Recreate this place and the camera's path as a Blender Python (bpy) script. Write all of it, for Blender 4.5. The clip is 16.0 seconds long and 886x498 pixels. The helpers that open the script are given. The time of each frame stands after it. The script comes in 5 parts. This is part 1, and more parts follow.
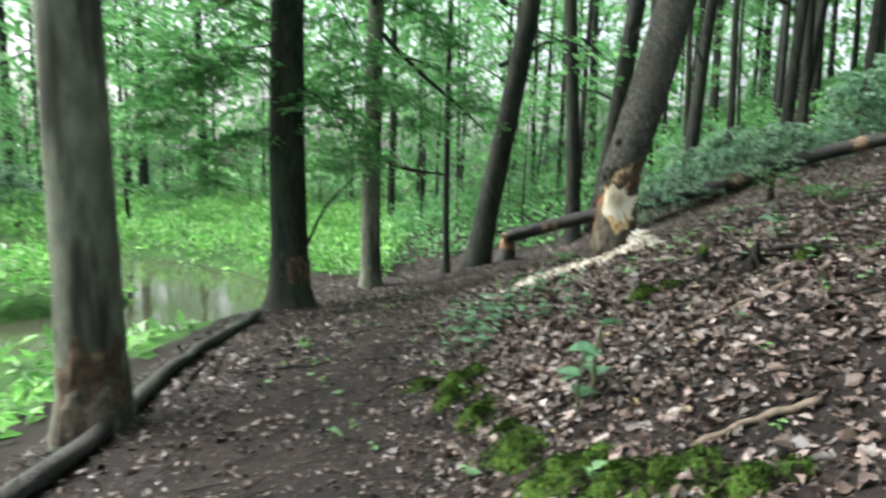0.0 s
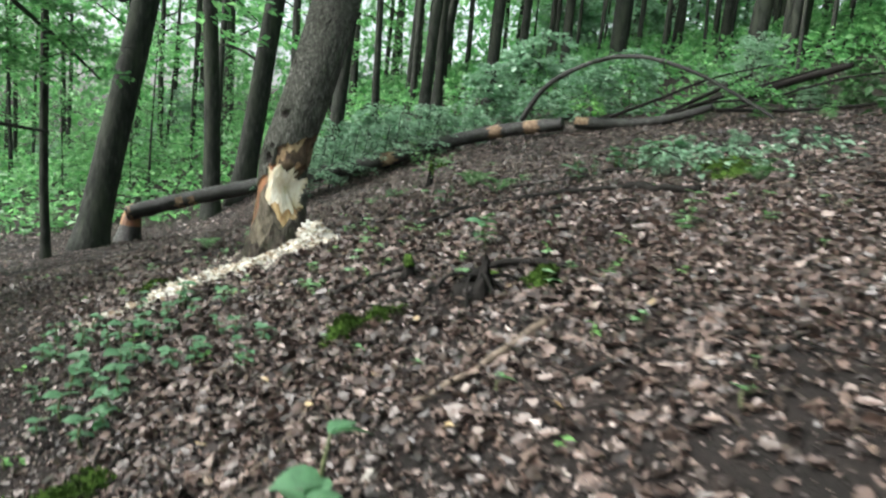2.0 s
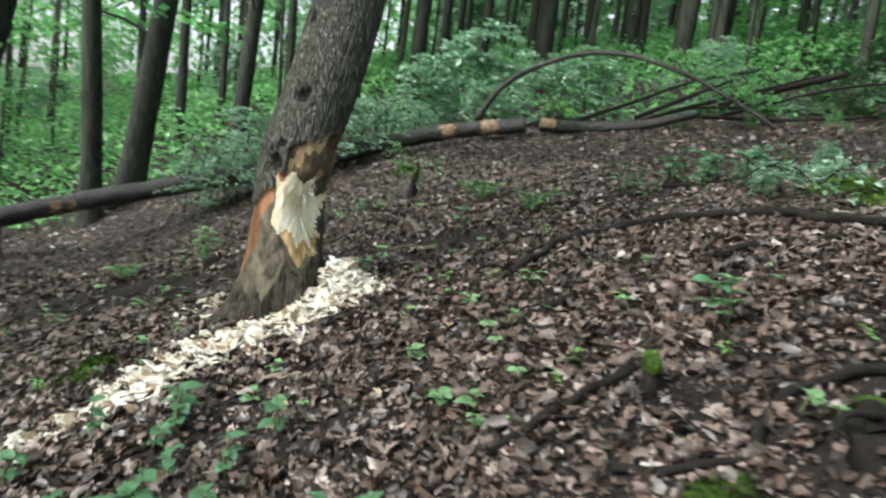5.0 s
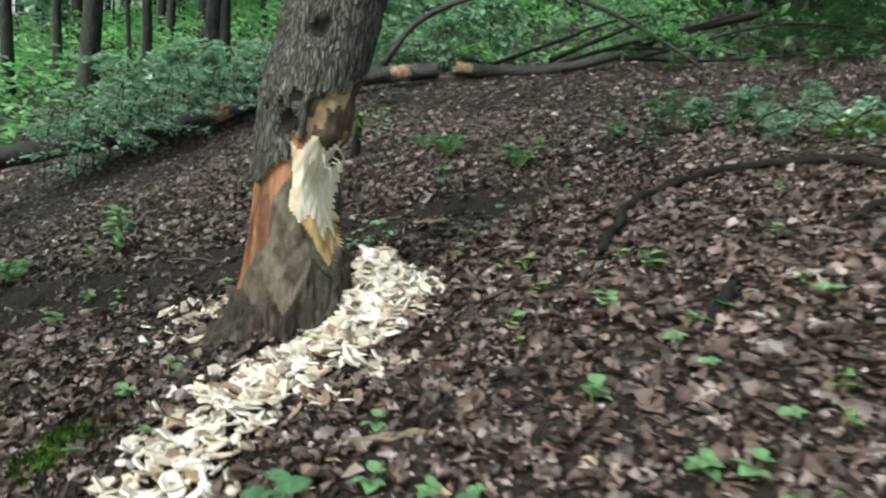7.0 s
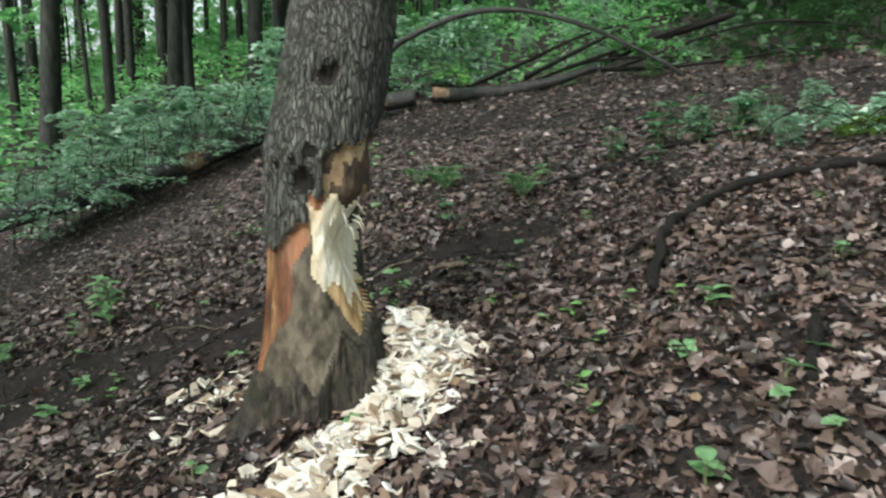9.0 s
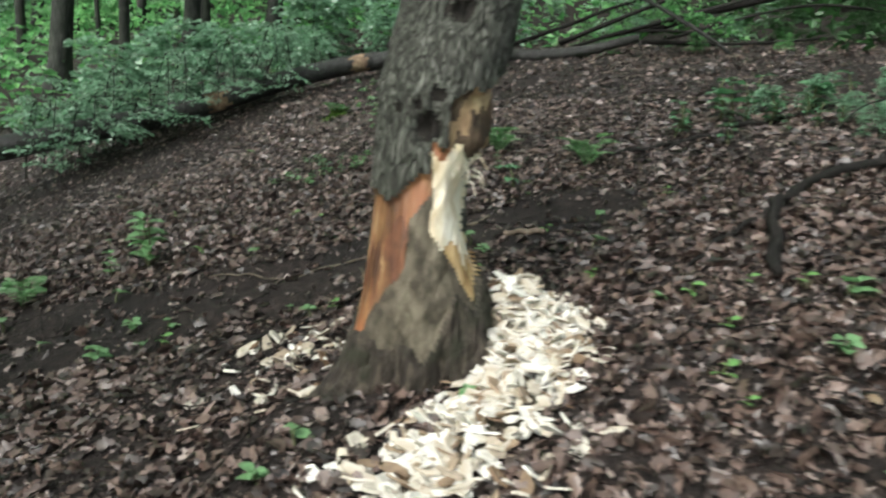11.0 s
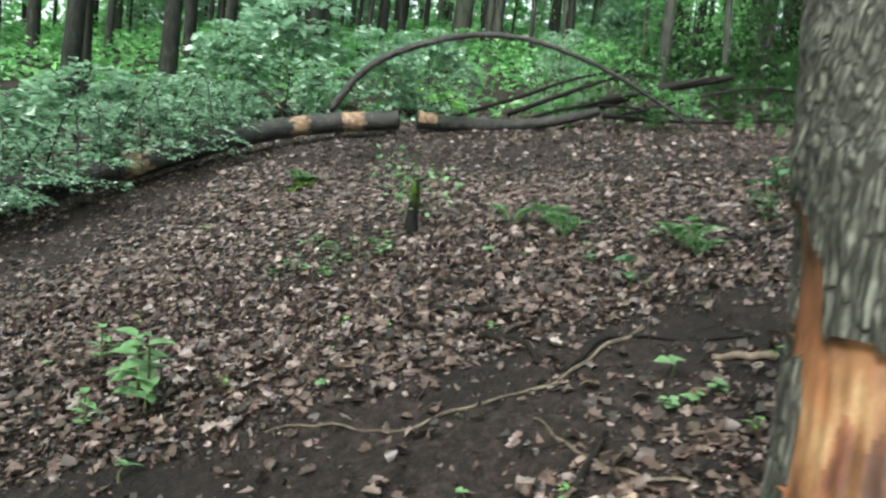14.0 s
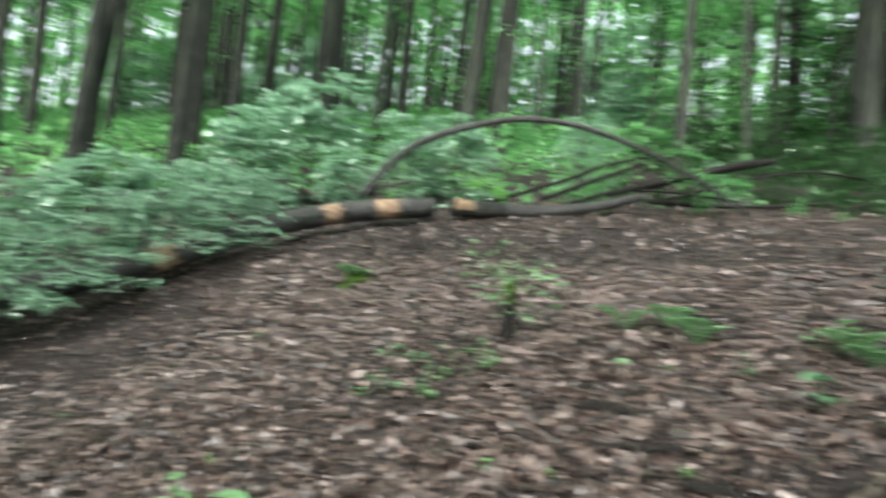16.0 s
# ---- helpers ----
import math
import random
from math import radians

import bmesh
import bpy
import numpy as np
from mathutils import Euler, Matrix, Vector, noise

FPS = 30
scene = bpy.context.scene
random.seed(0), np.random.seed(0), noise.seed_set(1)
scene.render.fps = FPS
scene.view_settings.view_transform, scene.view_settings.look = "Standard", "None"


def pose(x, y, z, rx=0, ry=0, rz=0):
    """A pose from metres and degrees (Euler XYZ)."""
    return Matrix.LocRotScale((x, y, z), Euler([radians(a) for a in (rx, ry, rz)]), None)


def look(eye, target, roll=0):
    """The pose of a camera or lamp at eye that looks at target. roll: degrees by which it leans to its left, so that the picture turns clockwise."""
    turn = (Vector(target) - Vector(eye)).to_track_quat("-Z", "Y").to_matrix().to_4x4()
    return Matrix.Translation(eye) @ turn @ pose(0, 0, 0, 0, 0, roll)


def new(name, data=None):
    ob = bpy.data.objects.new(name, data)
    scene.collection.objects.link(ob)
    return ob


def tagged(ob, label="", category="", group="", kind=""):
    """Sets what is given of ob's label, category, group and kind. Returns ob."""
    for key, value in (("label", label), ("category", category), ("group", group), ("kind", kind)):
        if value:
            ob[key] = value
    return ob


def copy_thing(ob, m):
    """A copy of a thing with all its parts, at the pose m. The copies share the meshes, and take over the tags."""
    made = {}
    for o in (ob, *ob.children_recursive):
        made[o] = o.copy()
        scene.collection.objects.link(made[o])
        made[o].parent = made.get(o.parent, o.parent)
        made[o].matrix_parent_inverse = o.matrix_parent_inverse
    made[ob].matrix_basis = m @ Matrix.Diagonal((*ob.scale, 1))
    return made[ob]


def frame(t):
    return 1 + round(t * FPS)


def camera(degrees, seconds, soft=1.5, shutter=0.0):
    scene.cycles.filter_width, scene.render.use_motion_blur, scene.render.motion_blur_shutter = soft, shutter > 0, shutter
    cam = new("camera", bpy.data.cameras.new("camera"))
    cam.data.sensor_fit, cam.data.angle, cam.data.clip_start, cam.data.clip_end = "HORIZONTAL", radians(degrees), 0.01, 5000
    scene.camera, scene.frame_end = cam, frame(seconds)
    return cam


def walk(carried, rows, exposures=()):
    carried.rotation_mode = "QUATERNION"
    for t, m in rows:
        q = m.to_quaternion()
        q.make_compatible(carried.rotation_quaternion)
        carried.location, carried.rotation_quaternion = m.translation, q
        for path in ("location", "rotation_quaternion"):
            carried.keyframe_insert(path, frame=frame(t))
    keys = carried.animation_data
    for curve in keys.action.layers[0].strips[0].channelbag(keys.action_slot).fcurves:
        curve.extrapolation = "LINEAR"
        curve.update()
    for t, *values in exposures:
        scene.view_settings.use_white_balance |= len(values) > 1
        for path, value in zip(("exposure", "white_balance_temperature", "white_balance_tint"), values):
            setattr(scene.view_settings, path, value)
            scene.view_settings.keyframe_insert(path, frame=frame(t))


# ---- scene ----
cam = camera(66.6, 16.0, soft=2.3, shutter=0.8)
METRES, EYE, TILT, LEAN, TURN = 9.0, 1.45, -6.9, -1.4, 0.0
ROWS = [
    (0.0, 0.0, 0.0, 0.0, 0.0, 0.0, 0.0),
    (0.5, 0.0106, 0.0374, 0.0083, -4.91, -2.74, 0.13),
    (1.0, 0.0037, 0.081, 0.0148, -13.67, -5.07, -0.91),
    (1.5, 0.0052, 0.1124, 0.023, -24.68, -4.28, -2.28),
    (2.0, 0.0087, 0.16, 0.0277, -30.49, -2.68, -0.82),
    (2.5, 0.0045, 0.1899, 0.0322, -29.83, -2.15, -0.2),
    (3.0, -0.0052, 0.233, 0.0406, -33.83, -0.91, -1.41),
    (3.5, -0.0062, 0.278, 0.038, -34.72, -0.53, -1.9),
    (6.0, -0.0139, 0.4904, 0.0579, -50.02, -4.14, -1.34),
    (6.5, -0.0205, 0.5211, 0.0605, -53.65, -4.88, -0.95),
    (7.0, -0.014, 0.5623, 0.06, -53.84, -6.82, 1.18),
    (7.5, -0.0097, 0.5828, 0.0637, -55.31, -7.88, 2.04),
    (8.0, -0.0126, 0.5976, 0.0697, -59.41, -9.12, 2.57),
    (8.5, -0.0061, 0.599, 0.0708, -62.41, -9.85, 3.84),
    (9.0, -0.0032, 0.601, 0.0735, -56.39, -5.26, 6.3),
    (11.5, -0.0139, 0.6891, 0.0735, -55.76, -9.17, 0.14),
    (12.0, 0.0006, 0.7255, 0.0743, -51.77, -9.55, 1.1),
    (12.5, 0.0067, 0.7534, 0.0806, -60.86, -3.63, 0.11),
    (13.0, 0.0076, 0.7875, 0.0891, -71.96, -0.52, -1.51),
    (13.5, 0.0113, 0.8197, 0.0866, -70.43, 0.52, -0.99),
    (14.0, 0.0257, 0.8502, 0.0881, -69.12, -2.98, 0.89),
    (14.5, 0.0322, 0.8618, 0.0921, -69.64, -3.15, 2.36),
    (15.0, 0.0511, 0.8987, 0.0956, -74.49, 0.62, 1.86),
    (15.5, 0.0593, 0.918, 0.1074, -79.33, 2.22, 2.0),
    (16.0, 0.0615, 0.9526, 0.1053, -70.82, 3.89, 1.52),
]
walk(cam, [(t, pose(0, 0, EYE, TILT, LEAN, TURN) @ pose(METRES * x, METRES * y, METRES * z, 90 + pitch, roll, yaw)) for t, x, y, z, yaw, pitch, roll in ROWS],
     exposures=[(t, e, 6330, 8) for t, e in ((0.0, 1.66), (3.0, 1.68), (6.5, 1.45), (9.0, 1.34), (12.0, 1.42), (12.7, 1.54), (13.5, 1.9), (14.0, 2.06), (14.6, 2.1), (16.0, 2.24))])

# ---- light: overcast summer day above a beech wood ----
world = bpy.data.worlds.new("world")
scene.world = world
world.use_nodes = True
wn = world.node_tree.nodes
sky = wn.new("ShaderNodeTexSky")
sky.sky_type, sky.sun_disc = "NISHITA", False
sky.sun_elevation, sky.sun_rotation = radians(48), radians(-78)
sky.air_density, sky.dust_density, sky.ozone_density = 1.0, 6.0, 1.0
cloud = wn.new("ShaderNodeHueSaturation")
cloud.inputs["Saturation"].default_value = 0.35
world.node_tree.links.new(sky.outputs[0], cloud.inputs["Color"])
world.node_tree.links.new(cloud.outputs[0], wn["Background"].inputs["Color"])
wn["Background"].inputs["Strength"].default_value = 0.15
sun = new("sun", bpy.data.lights.new("sun", "SUN"))
sun.data.energy, sun.data.angle, sun.data.color = 1.5, radians(40), (1.0, 0.97, 0.92)
sun.matrix_world = look((-14, 3, 16), (0, 0, 0))


# ---- materials ----
def material(name, rough=0.7, spec=0.5):
    m = bpy.data.materials.new(name)
    m.use_nodes = True
    b = m.node_tree.nodes["Principled BSDF"]
    b.inputs["Roughness"].default_value = rough
    b.inputs["Specular IOR Level"].default_value = spec
    return m, m.node_tree.nodes, m.node_tree.links, b


def ramp(nodes, stops):
    r = nodes.new("ShaderNodeValToRGB")
    while len(r.color_ramp.elements) < len(stops):
        r.color_ramp.elements.new(0.5)
    for e, (p, c) in zip(r.color_ramp.elements, stops):
        e.position, e.color = p, (*c, 1)
    return r


def texnoise(nodes, links, scale, detail=4, stretch=None, rough=0.55):
    tc = nodes.new("ShaderNodeTexCoord")
    n = nodes.new("ShaderNodeTexNoise")
    n.inputs["Scale"].default_value, n.inputs["Detail"].default_value, n.inputs["Roughness"].default_value = scale, detail, rough
    if stretch:
        mp = nodes.new("ShaderNodeMapping")
        mp.inputs["Scale"].default_value = stretch
        links.new(tc.outputs["Object"], mp.inputs["Vector"])
        links.new(mp.outputs[0], n.inputs["Vector"])
    else:
        links.new(tc.outputs["Object"], n.inputs["Vector"])
    return n


def bump(nodes, links, b, src, strength, dist):
    bp = nodes.new("ShaderNodeBump")
    bp.inputs["Strength"].default_value, bp.inputs["Distance"].default_value = strength, dist
    links.new(src, bp.inputs["Height"])
    links.new(bp.outputs[0], b.inputs["Normal"])


def mixed(nodes, links, fac, a, c, mode="MIX"):
    m = nodes.new("ShaderNodeMix")
    m.data_type, m.blend_type = "RGBA", mode
    if isinstance(fac, float):
        m.inputs[0].default_value = fac
    else:
        links.new(fac, m.inputs[0])
    links.new(a, m.inputs[6])
    links.new(c, m.inputs[7])
    return m.outputs[2]


def surface(name, stops, scale, rough=0.75, spec=0.4, stretch=None, stain=None, stain_scale=2.0, stain_stretch=None, bump_amount=0.5, bump_dist=0.01, bump_scale=None):
    """Noise-coloured surface with a second, larger stain layer and a fine relief."""
    m, nd, lk, b = material(name, rough, spec)
    n = texnoise(nd, lk, scale, 6, stretch)
    col = ramp(nd, stops)
    lk.new(n.outputs[0], col.inputs[0])
    out = col.outputs[0]
    if stain:
        s = texnoise(nd, lk, stain_scale, 5, stain_stretch)
        sr = ramp(nd, [(0.48, (0, 0, 0)), (0.62, (1, 1, 1))])
        lk.new(s.outputs[0], sr.inputs[0])
        sc = nd.new("ShaderNodeRGB")
        sc.outputs[0].default_value = (*stain, 1)
        out = mixed(nd, lk, sr.outputs[0], out, sc.outputs[0])
    lk.new(out, b.inputs["Base Color"])
    h = texnoise(nd, lk, bump_scale or scale * 2.5, 6, stretch)
    bump(nd, lk, b, h.outputs[0], bump_amount, bump_dist)
    return m


def island_leaf(name, stops, rough, translucent=0.0, spec=0.4):
    """Leaves: each one its own tone; light comes through fresh ones."""
    m, nd, lk, b = material(name, rough, spec)
    g = nd.new("ShaderNodeNewGeometry")
    col = ramp(nd, stops)
    lk.new(g.outputs["Random Per Island"], col.inputs[0])
    n = texnoise(nd, lk, 40, 3)
    nr = ramp(nd, [(0.3, (0.7, 0.7, 0.7)), (0.7, (1.15, 1.15, 1.15))])
    lk.new(n.outputs[0], nr.inputs[0])
    out = mixed(nd, lk, 1.0, col.outputs[0], nr.outputs[0], "MULTIPLY")
    lk.new(out, b.inputs["Base Color"])
    if translucent:
        tr = nd.new("ShaderNodeBsdfTranslucent")
        ms = nd.new("ShaderNodeMixShader")
        gain = nd.new("ShaderNodeHueSaturation")
        gain.inputs["Value"].default_value = 1.5
        gain.inputs["Saturation"].default_value = 1.1
        lk.new(out, gain.inputs["Color"])
        lk.new(gain.outputs[0], tr.inputs["Color"])
        ms.inputs[0].default_value = translucent
        lk.new(b.outputs[0], ms.inputs[1])
        lk.new(tr.outputs[0], ms.inputs[2])
        lk.new(ms.outputs[0], nd["Material Output"].inputs["Surface"])
    return m


M_SOIL = surface("forest_soil", [(0.25, (0.007, 0.0055, 0.005)), (0.5, (0.017, 0.013, 0.0115)), (0.75, (0.045, 0.034, 0.029))], 22, 0.85, 0.2,
                 stain=(0.012, 0.010, 0.009), stain_scale=1.3, bump_amount=0.9, bump_dist=0.03)
M_DEAD = island_leaf("dead_leaf", [(0.0, (0.0105, 0.0068, 0.0054)), (0.35, (0.040, 0.0254, 0.0196)), (0.72, (0.093, 0.0600, 0.0478)), (0.94, (0.154, 0.107, 0.088)), (1.0, (0.27, 0.222, 0.2))], 0.44, 0.0, 0.68)
M_BEECH = island_leaf("beech_leaf", [(0.0, (0.065, 0.18, 0.065)), (0.6, (0.125, 0.30, 0.115)), (1.0, (0.22, 0.43, 0.18))], 0.36, 0.5, 0.7)
M_HAZEL = island_leaf("hazel_leaf", [(0.0, (0.11, 0.215, 0.13)), (0.6, (0.21, 0.36, 0.235)), (1.0, (0.36, 0.51, 0.39))], 0.3, 0.35, 0.8)
M_BRIGHT = island_leaf("meadow_leaf", [(0.0, (0.085, 0.23, 0.06)), (0.6, (0.18, 0.39, 0.12)), (1.0, (0.29, 0.52, 0.2))], 0.42, 0.45, 0.5)
M_HERB = island_leaf("herb_leaf", [(0.0, (0.06, 0.145, 0.05)), (0.6, (0.15, 0.285, 0.13)), (1.0, (0.27, 0.43, 0.235))], 0.42, 0.3, 0.5)
M_GLAUCOUS = island_leaf("bluish_leaf", [(0.0, (0.035, 0.10, 0.045)), (1.0, (0.10, 0.22, 0.11))], 0.42, 0.25, 0.5)
# leaf green darkened to paint in the deep shade of the right-hand wood
M_SHADED_LEAF = island_leaf("shaded_leaf", [(0.0, (0.014, 0.043, 0.014)), (1.0, (0.038, 0.098, 0.031))], 0.5, 0.25)
M_MOSS = surface("moss", [(0.3, (0.018, 0.038, 0.007)), (0.52, (0.055, 0.108, 0.018)), (0.75, (0.115, 0.18, 0.036))], 45, 0.95, 0.1, stain=(0.012, 0.012, 0.007), stain_scale=9, bump_amount=1.0, bump_dist=0.02)
M_MEADOW = surface("meadow_grass", [(0.3, (0.025, 0.07, 0.018)), (0.7, (0.06, 0.14, 0.035))], 3, 0.9, 0.2, bump_amount=1.0, bump_dist=0.1)
M_BARK_GREY = surface("beech_bark", [(0.3, (0.085, 0.092, 0.07)), (0.55, (0.145, 0.155, 0.12)), (0.8, (0.23, 0.24, 0.195))], 9, 0.85, 0.25, (1, 1, 0.5),
                      stain=(0.034, 0.036, 0.028), stain_scale=5.0, stain_stretch=(1, 1, 0.16), bump_amount=0.5, bump_dist=0.015)
M_BARK_DARK = surface("dark_bark", [(0.3, (0.008, 0.009, 0.0075)), (0.55, (0.021, 0.0235, 0.0195)), (0.8, (0.058, 0.064, 0.052))], 14, 0.85, 0.25, (1, 1, 0.3),
                      stain=(0.03, 0.036, 0.025), stain_scale=4.0, stain_stretch=(1, 1, 0.25), bump_amount=0.8, bump_dist=0.02)
def crack_lines(nd, lk, scale, stretch, width):
    """Thin dark lines where a stretched noise crosses its middle value: 0 in the line, 1 beside it."""
    n = texnoise(nd, lk, scale, 3, stretch, 0.6)
    sub, dist = nd.new("ShaderNodeMath"), nd.new("ShaderNodeMath")
    sub.operation, dist.operation = "SUBTRACT", "ABSOLUTE"
    sub.inputs[1].default_value = 0.5
    lk.new(n.outputs[0], sub.inputs[0])
    lk.new(sub.outputs[0], dist.inputs[0])
    r = ramp(nd, [(0.004, (0, 0, 0)), (width, (1, 1, 1))])
    lk.new(dist.outputs[0], r.inputs[0])
    return r.outputs[0]


def oak_bark():
    """Furrowed bark: long upright ridges parted by dark furrows and short cross cracks, with lichen-grey patches."""
    m, nd, lk, b = material("furrowed_bark", 0.85, 0.25)
    tc, mp, warp = nd.new("ShaderNodeTexCoord"), nd.new("ShaderNodeMapping"), nd.new("ShaderNodeVectorMath")
    mp.inputs["Scale"].default_value = (1, 1, 0.1)
    warp.operation = "MULTIPLY_ADD"
    warp.inputs[1].default_value = (0.012, 0.012, 0.05)
    lk.new(texnoise(nd, lk, 16, 4).outputs["Color"], warp.inputs[0])
    lk.new(tc.outputs["Object"], warp.inputs[2])
    lk.new(warp.outputs[0], mp.inputs["Vector"])
    v = nd.new("ShaderNodeTexVoronoi")
    v.feature = "DISTANCE_TO_EDGE"
    v.inputs["Scale"].default_value = 66
    lk.new(mp.outputs[0], v.inputs["Vector"])
    a = ramp(nd, [(0.015, (0, 0, 0)), (0.17, (1, 1, 1))])
    lk.new(v.outputs["Distance"], a.inputs[0])
    crack = mixed(nd, lk, 0.6, a.outputs[0], crack_lines(nd, lk, 26, (1, 1, 0.13), 0.07), "MULTIPLY")
    g = texnoise(nd, lk, 42, 6, (1, 1, 0.4))
    plate = ramp(nd, [(0.3, (0.06, 0.063, 0.053)), (0.52, (0.125, 0.129, 0.113)), (0.78, (0.25, 0.253, 0.23))])
    lk.new(g.outputs[0], plate.inputs[0])
    dark = nd.new("ShaderNodeRGB")
    dark.outputs[0].default_value = (0.034, 0.033, 0.028, 1)
    out = mixed(nd, lk, crack, dark.outputs[0], plate.outputs[0])
    s = texnoise(nd, lk, 2.2, 4)
    tone = ramp(nd, [(0.35, (0.72, 0.74, 0.68)), (0.65, (1.08, 1.08, 1.06))])
    lk.new(s.outputs[0], tone.inputs[0])
    lk.new(mixed(nd, lk, 1.0, out, tone.outputs[0], "MULTIPLY"), b.inputs["Base Color"])
    h = nd.new("ShaderNodeMath")
    h.operation = "MULTIPLY_ADD"
    h.inputs[1].default_value = 0.7
    lk.new(g.outputs[0], h.inputs[0])
    lk.new(crack, h.inputs[2])
    bump(nd, lk, b, h.outputs[0], 1.0, 0.014)
    return m


M_BARK_OAK = oak_bark()
M_WHITE = surface("fresh_gnawed_wood", [(0.28, (0.46, 0.36, 0.22)), (0.44, (0.68, 0.62, 0.49)), (0.72, (0.82, 0.79, 0.70))], 16, 0.7, 0.3, (1, 1, 0.4),
                  stain=(0.60, 0.50, 0.33), stain_scale=6.0, bump_amount=0.9, bump_dist=0.012, bump_scale=38)
M_YELLOW = surface("yellow_bared_wood", [(0.3, (0.20, 0.115, 0.045)), (0.5, (0.42, 0.29, 0.14)), (0.75, (0.62, 0.49, 0.29))], 16, 0.7, 0.3, (1, 1, 0.4),
                   stain=(0.30, 0.17, 0.07), stain_scale=8.0, bump_amount=0.9, bump_dist=0.012, bump_scale=38)
M_ORANGE = surface("stripped_sapwood", [(0.30, (0.036, 0.019, 0.012)), (0.43, (0.11, 0.050, 0.024)), (0.55, (0.20, 0.105, 0.048)), (0.70, (0.35, 0.24, 0.13))], 11, 0.45, 0.5, (1, 1, 0.5),
                   stain=(0.25, 0.10, 0.045), stain_scale=6.0, stain_stretch=(1, 1, 0.4), bump_amount=0.6, bump_dist=0.010)
M_RUST = surface("rust_sapwood", [(0.30, (0.030, 0.014, 0.010)), (0.45, (0.115, 0.044, 0.024)), (0.58, (0.20, 0.085, 0.042)), (0.74, (0.31, 0.17, 0.09))], 11, 0.45, 0.5, (1, 1, 0.5),
                 stain=(0.05, 0.022, 0.014), stain_scale=9.0, stain_stretch=(1, 1, 0.4), bump_amount=0.6, bump_dist=0.010)
M_TAN = surface("peeled_wood", [(0.3, (0.15, 0.095, 0.05)), (0.48, (0.36, 0.25, 0.14)), (0.7, (0.58, 0.46, 0.30))], 11, 0.7, 0.3, (1, 1, 0.5),
                stain=(0.22, 0.14, 0.08), stain_scale=9.0, bump_amount=0.8, bump_dist=0.015)
M_LOGWOOD = surface("gnawed_log_wood", [(0.3, (0.10, 0.064, 0.04)), (0.5, (0.23, 0.155, 0.098)), (0.72, (0.36, 0.265, 0.18))], 14, 0.7, 0.3,
                    stain=(0.13, 0.085, 0.055), stain_scale=9.0, bump_amount=0.8, bump_dist=0.012)
M_WEATHERED = surface("weathered_wood", [(0.3, (0.035, 0.03, 0.022)), (0.52, (0.105, 0.09, 0.065)), (0.8, (0.19, 0.165, 0.12))], 22, 0.8, 0.3, (1, 1, 0.55),
                      stain=(0.06, 0.05, 0.036), stain_scale=14.0, bump_amount=0.8, bump_dist=0.012)
M_BROWN = surface("brown_gnawed_bark", [(0.3, (0.03, 0.02, 0.013)), (0.5, (0.085, 0.056, 0.036)), (0.75, (0.18, 0.13, 0.085))], 12, 0.8, 0.3, (1, 1, 0.6),
                  stain=(0.05, 0.036, 0.026), stain_scale=9.0, bump_amount=0.9, bump_dist=0.02)
M_HOLE = surface("dark_knot", [(0.3, (0.004, 0.0035, 0.003)), (0.7, (0.02, 0.017, 0.014))], 30, 0.9, 0.2, bump_dist=0.01)
M_FOOT = surface("wet_mossy_foot", [(0.3, (0.013, 0.0105, 0.0085)), (0.5, (0.042, 0.034, 0.0265)), (0.74, (0.13, 0.108, 0.083))], 26, 0.8, 0.3, (1, 1, 0.35),
                 stain=(0.03, 0.031, 0.019), stain_scale=7.0, bump_amount=1.0, bump_dist=0.035)
M_CHIP = island_leaf("wood_chip", [(0.0, (0.13, 0.08, 0.047)), (0.17, (0.27, 0.205, 0.14)), (0.42, (0.43, 0.40, 0.335)), (1.0, (0.66, 0.65, 0.60))], 0.7, 0.0, 0.3)
M_CHIP_ONE = surface("wood_chip_single", [(0.3, (0.34, 0.27, 0.18)), (0.52, (0.47, 0.44, 0.375)), (0.9, (0.65, 0.635, 0.58))], 9, 0.7, 0.3, bump_dist=0.004)
M_STICK = surface("dead_branch", [(0.3, (0.004, 0.0035, 0.003)), (0.6, (0.010, 0.0085, 0.007)), (0.85, (0.036, 0.03, 0.024))], 30, 0.8, 0.2, bump_amount=0.8, bump_dist=0.01)
M_PALE = surface("pale_stick", [(0.3, (0.07, 0.052, 0.037)), (0.6, (0.15, 0.115, 0.085)), (0.85, (0.25, 0.20, 0.155))], 25, 0.7, 0.4, bump_dist=0.005)
M_LOG = surface("log_bark", [(0.3, (0.006, 0.0055, 0.005)), (0.55, (0.016, 0.0155, 0.0135)), (0.72, (0.055, 0.06, 0.05)), (0.9, (0.13, 0.14, 0.12))], 17, 0.4, 0.5,
                stain=(0.012, 0.012, 0.010), stain_scale=4.5, bump_amount=1.0, bump_dist=0.03)
M_STEM = surface("green_stem", [(0.3, (0.05, 0.06, 0.025)), (0.7, (0.10, 0.11, 0.05))], 30, 0.6, 0.4, bump_dist=0.003)
M_STONE = surface("pale_stone", [(0.3, (0.16, 0.145, 0.13)), (0.55, (0.30, 0.275, 0.25)), (0.75, (0.46, 0.43, 0.40))], 18, 0.8, 0.3, stain=(0.15, 0.12, 0.1), stain_scale=10, bump_dist=0.01)
M_WATER, _nd, _lk, _b = material("stream_water", 0.06, 0.5)
_b.inputs["Base Color"].default_value = (0.05, 0.055, 0.035, 1)
bump(_nd, _lk, _b, texnoise(_nd, _lk, 3.0, 3).outputs[0], 0.12, 0.03)


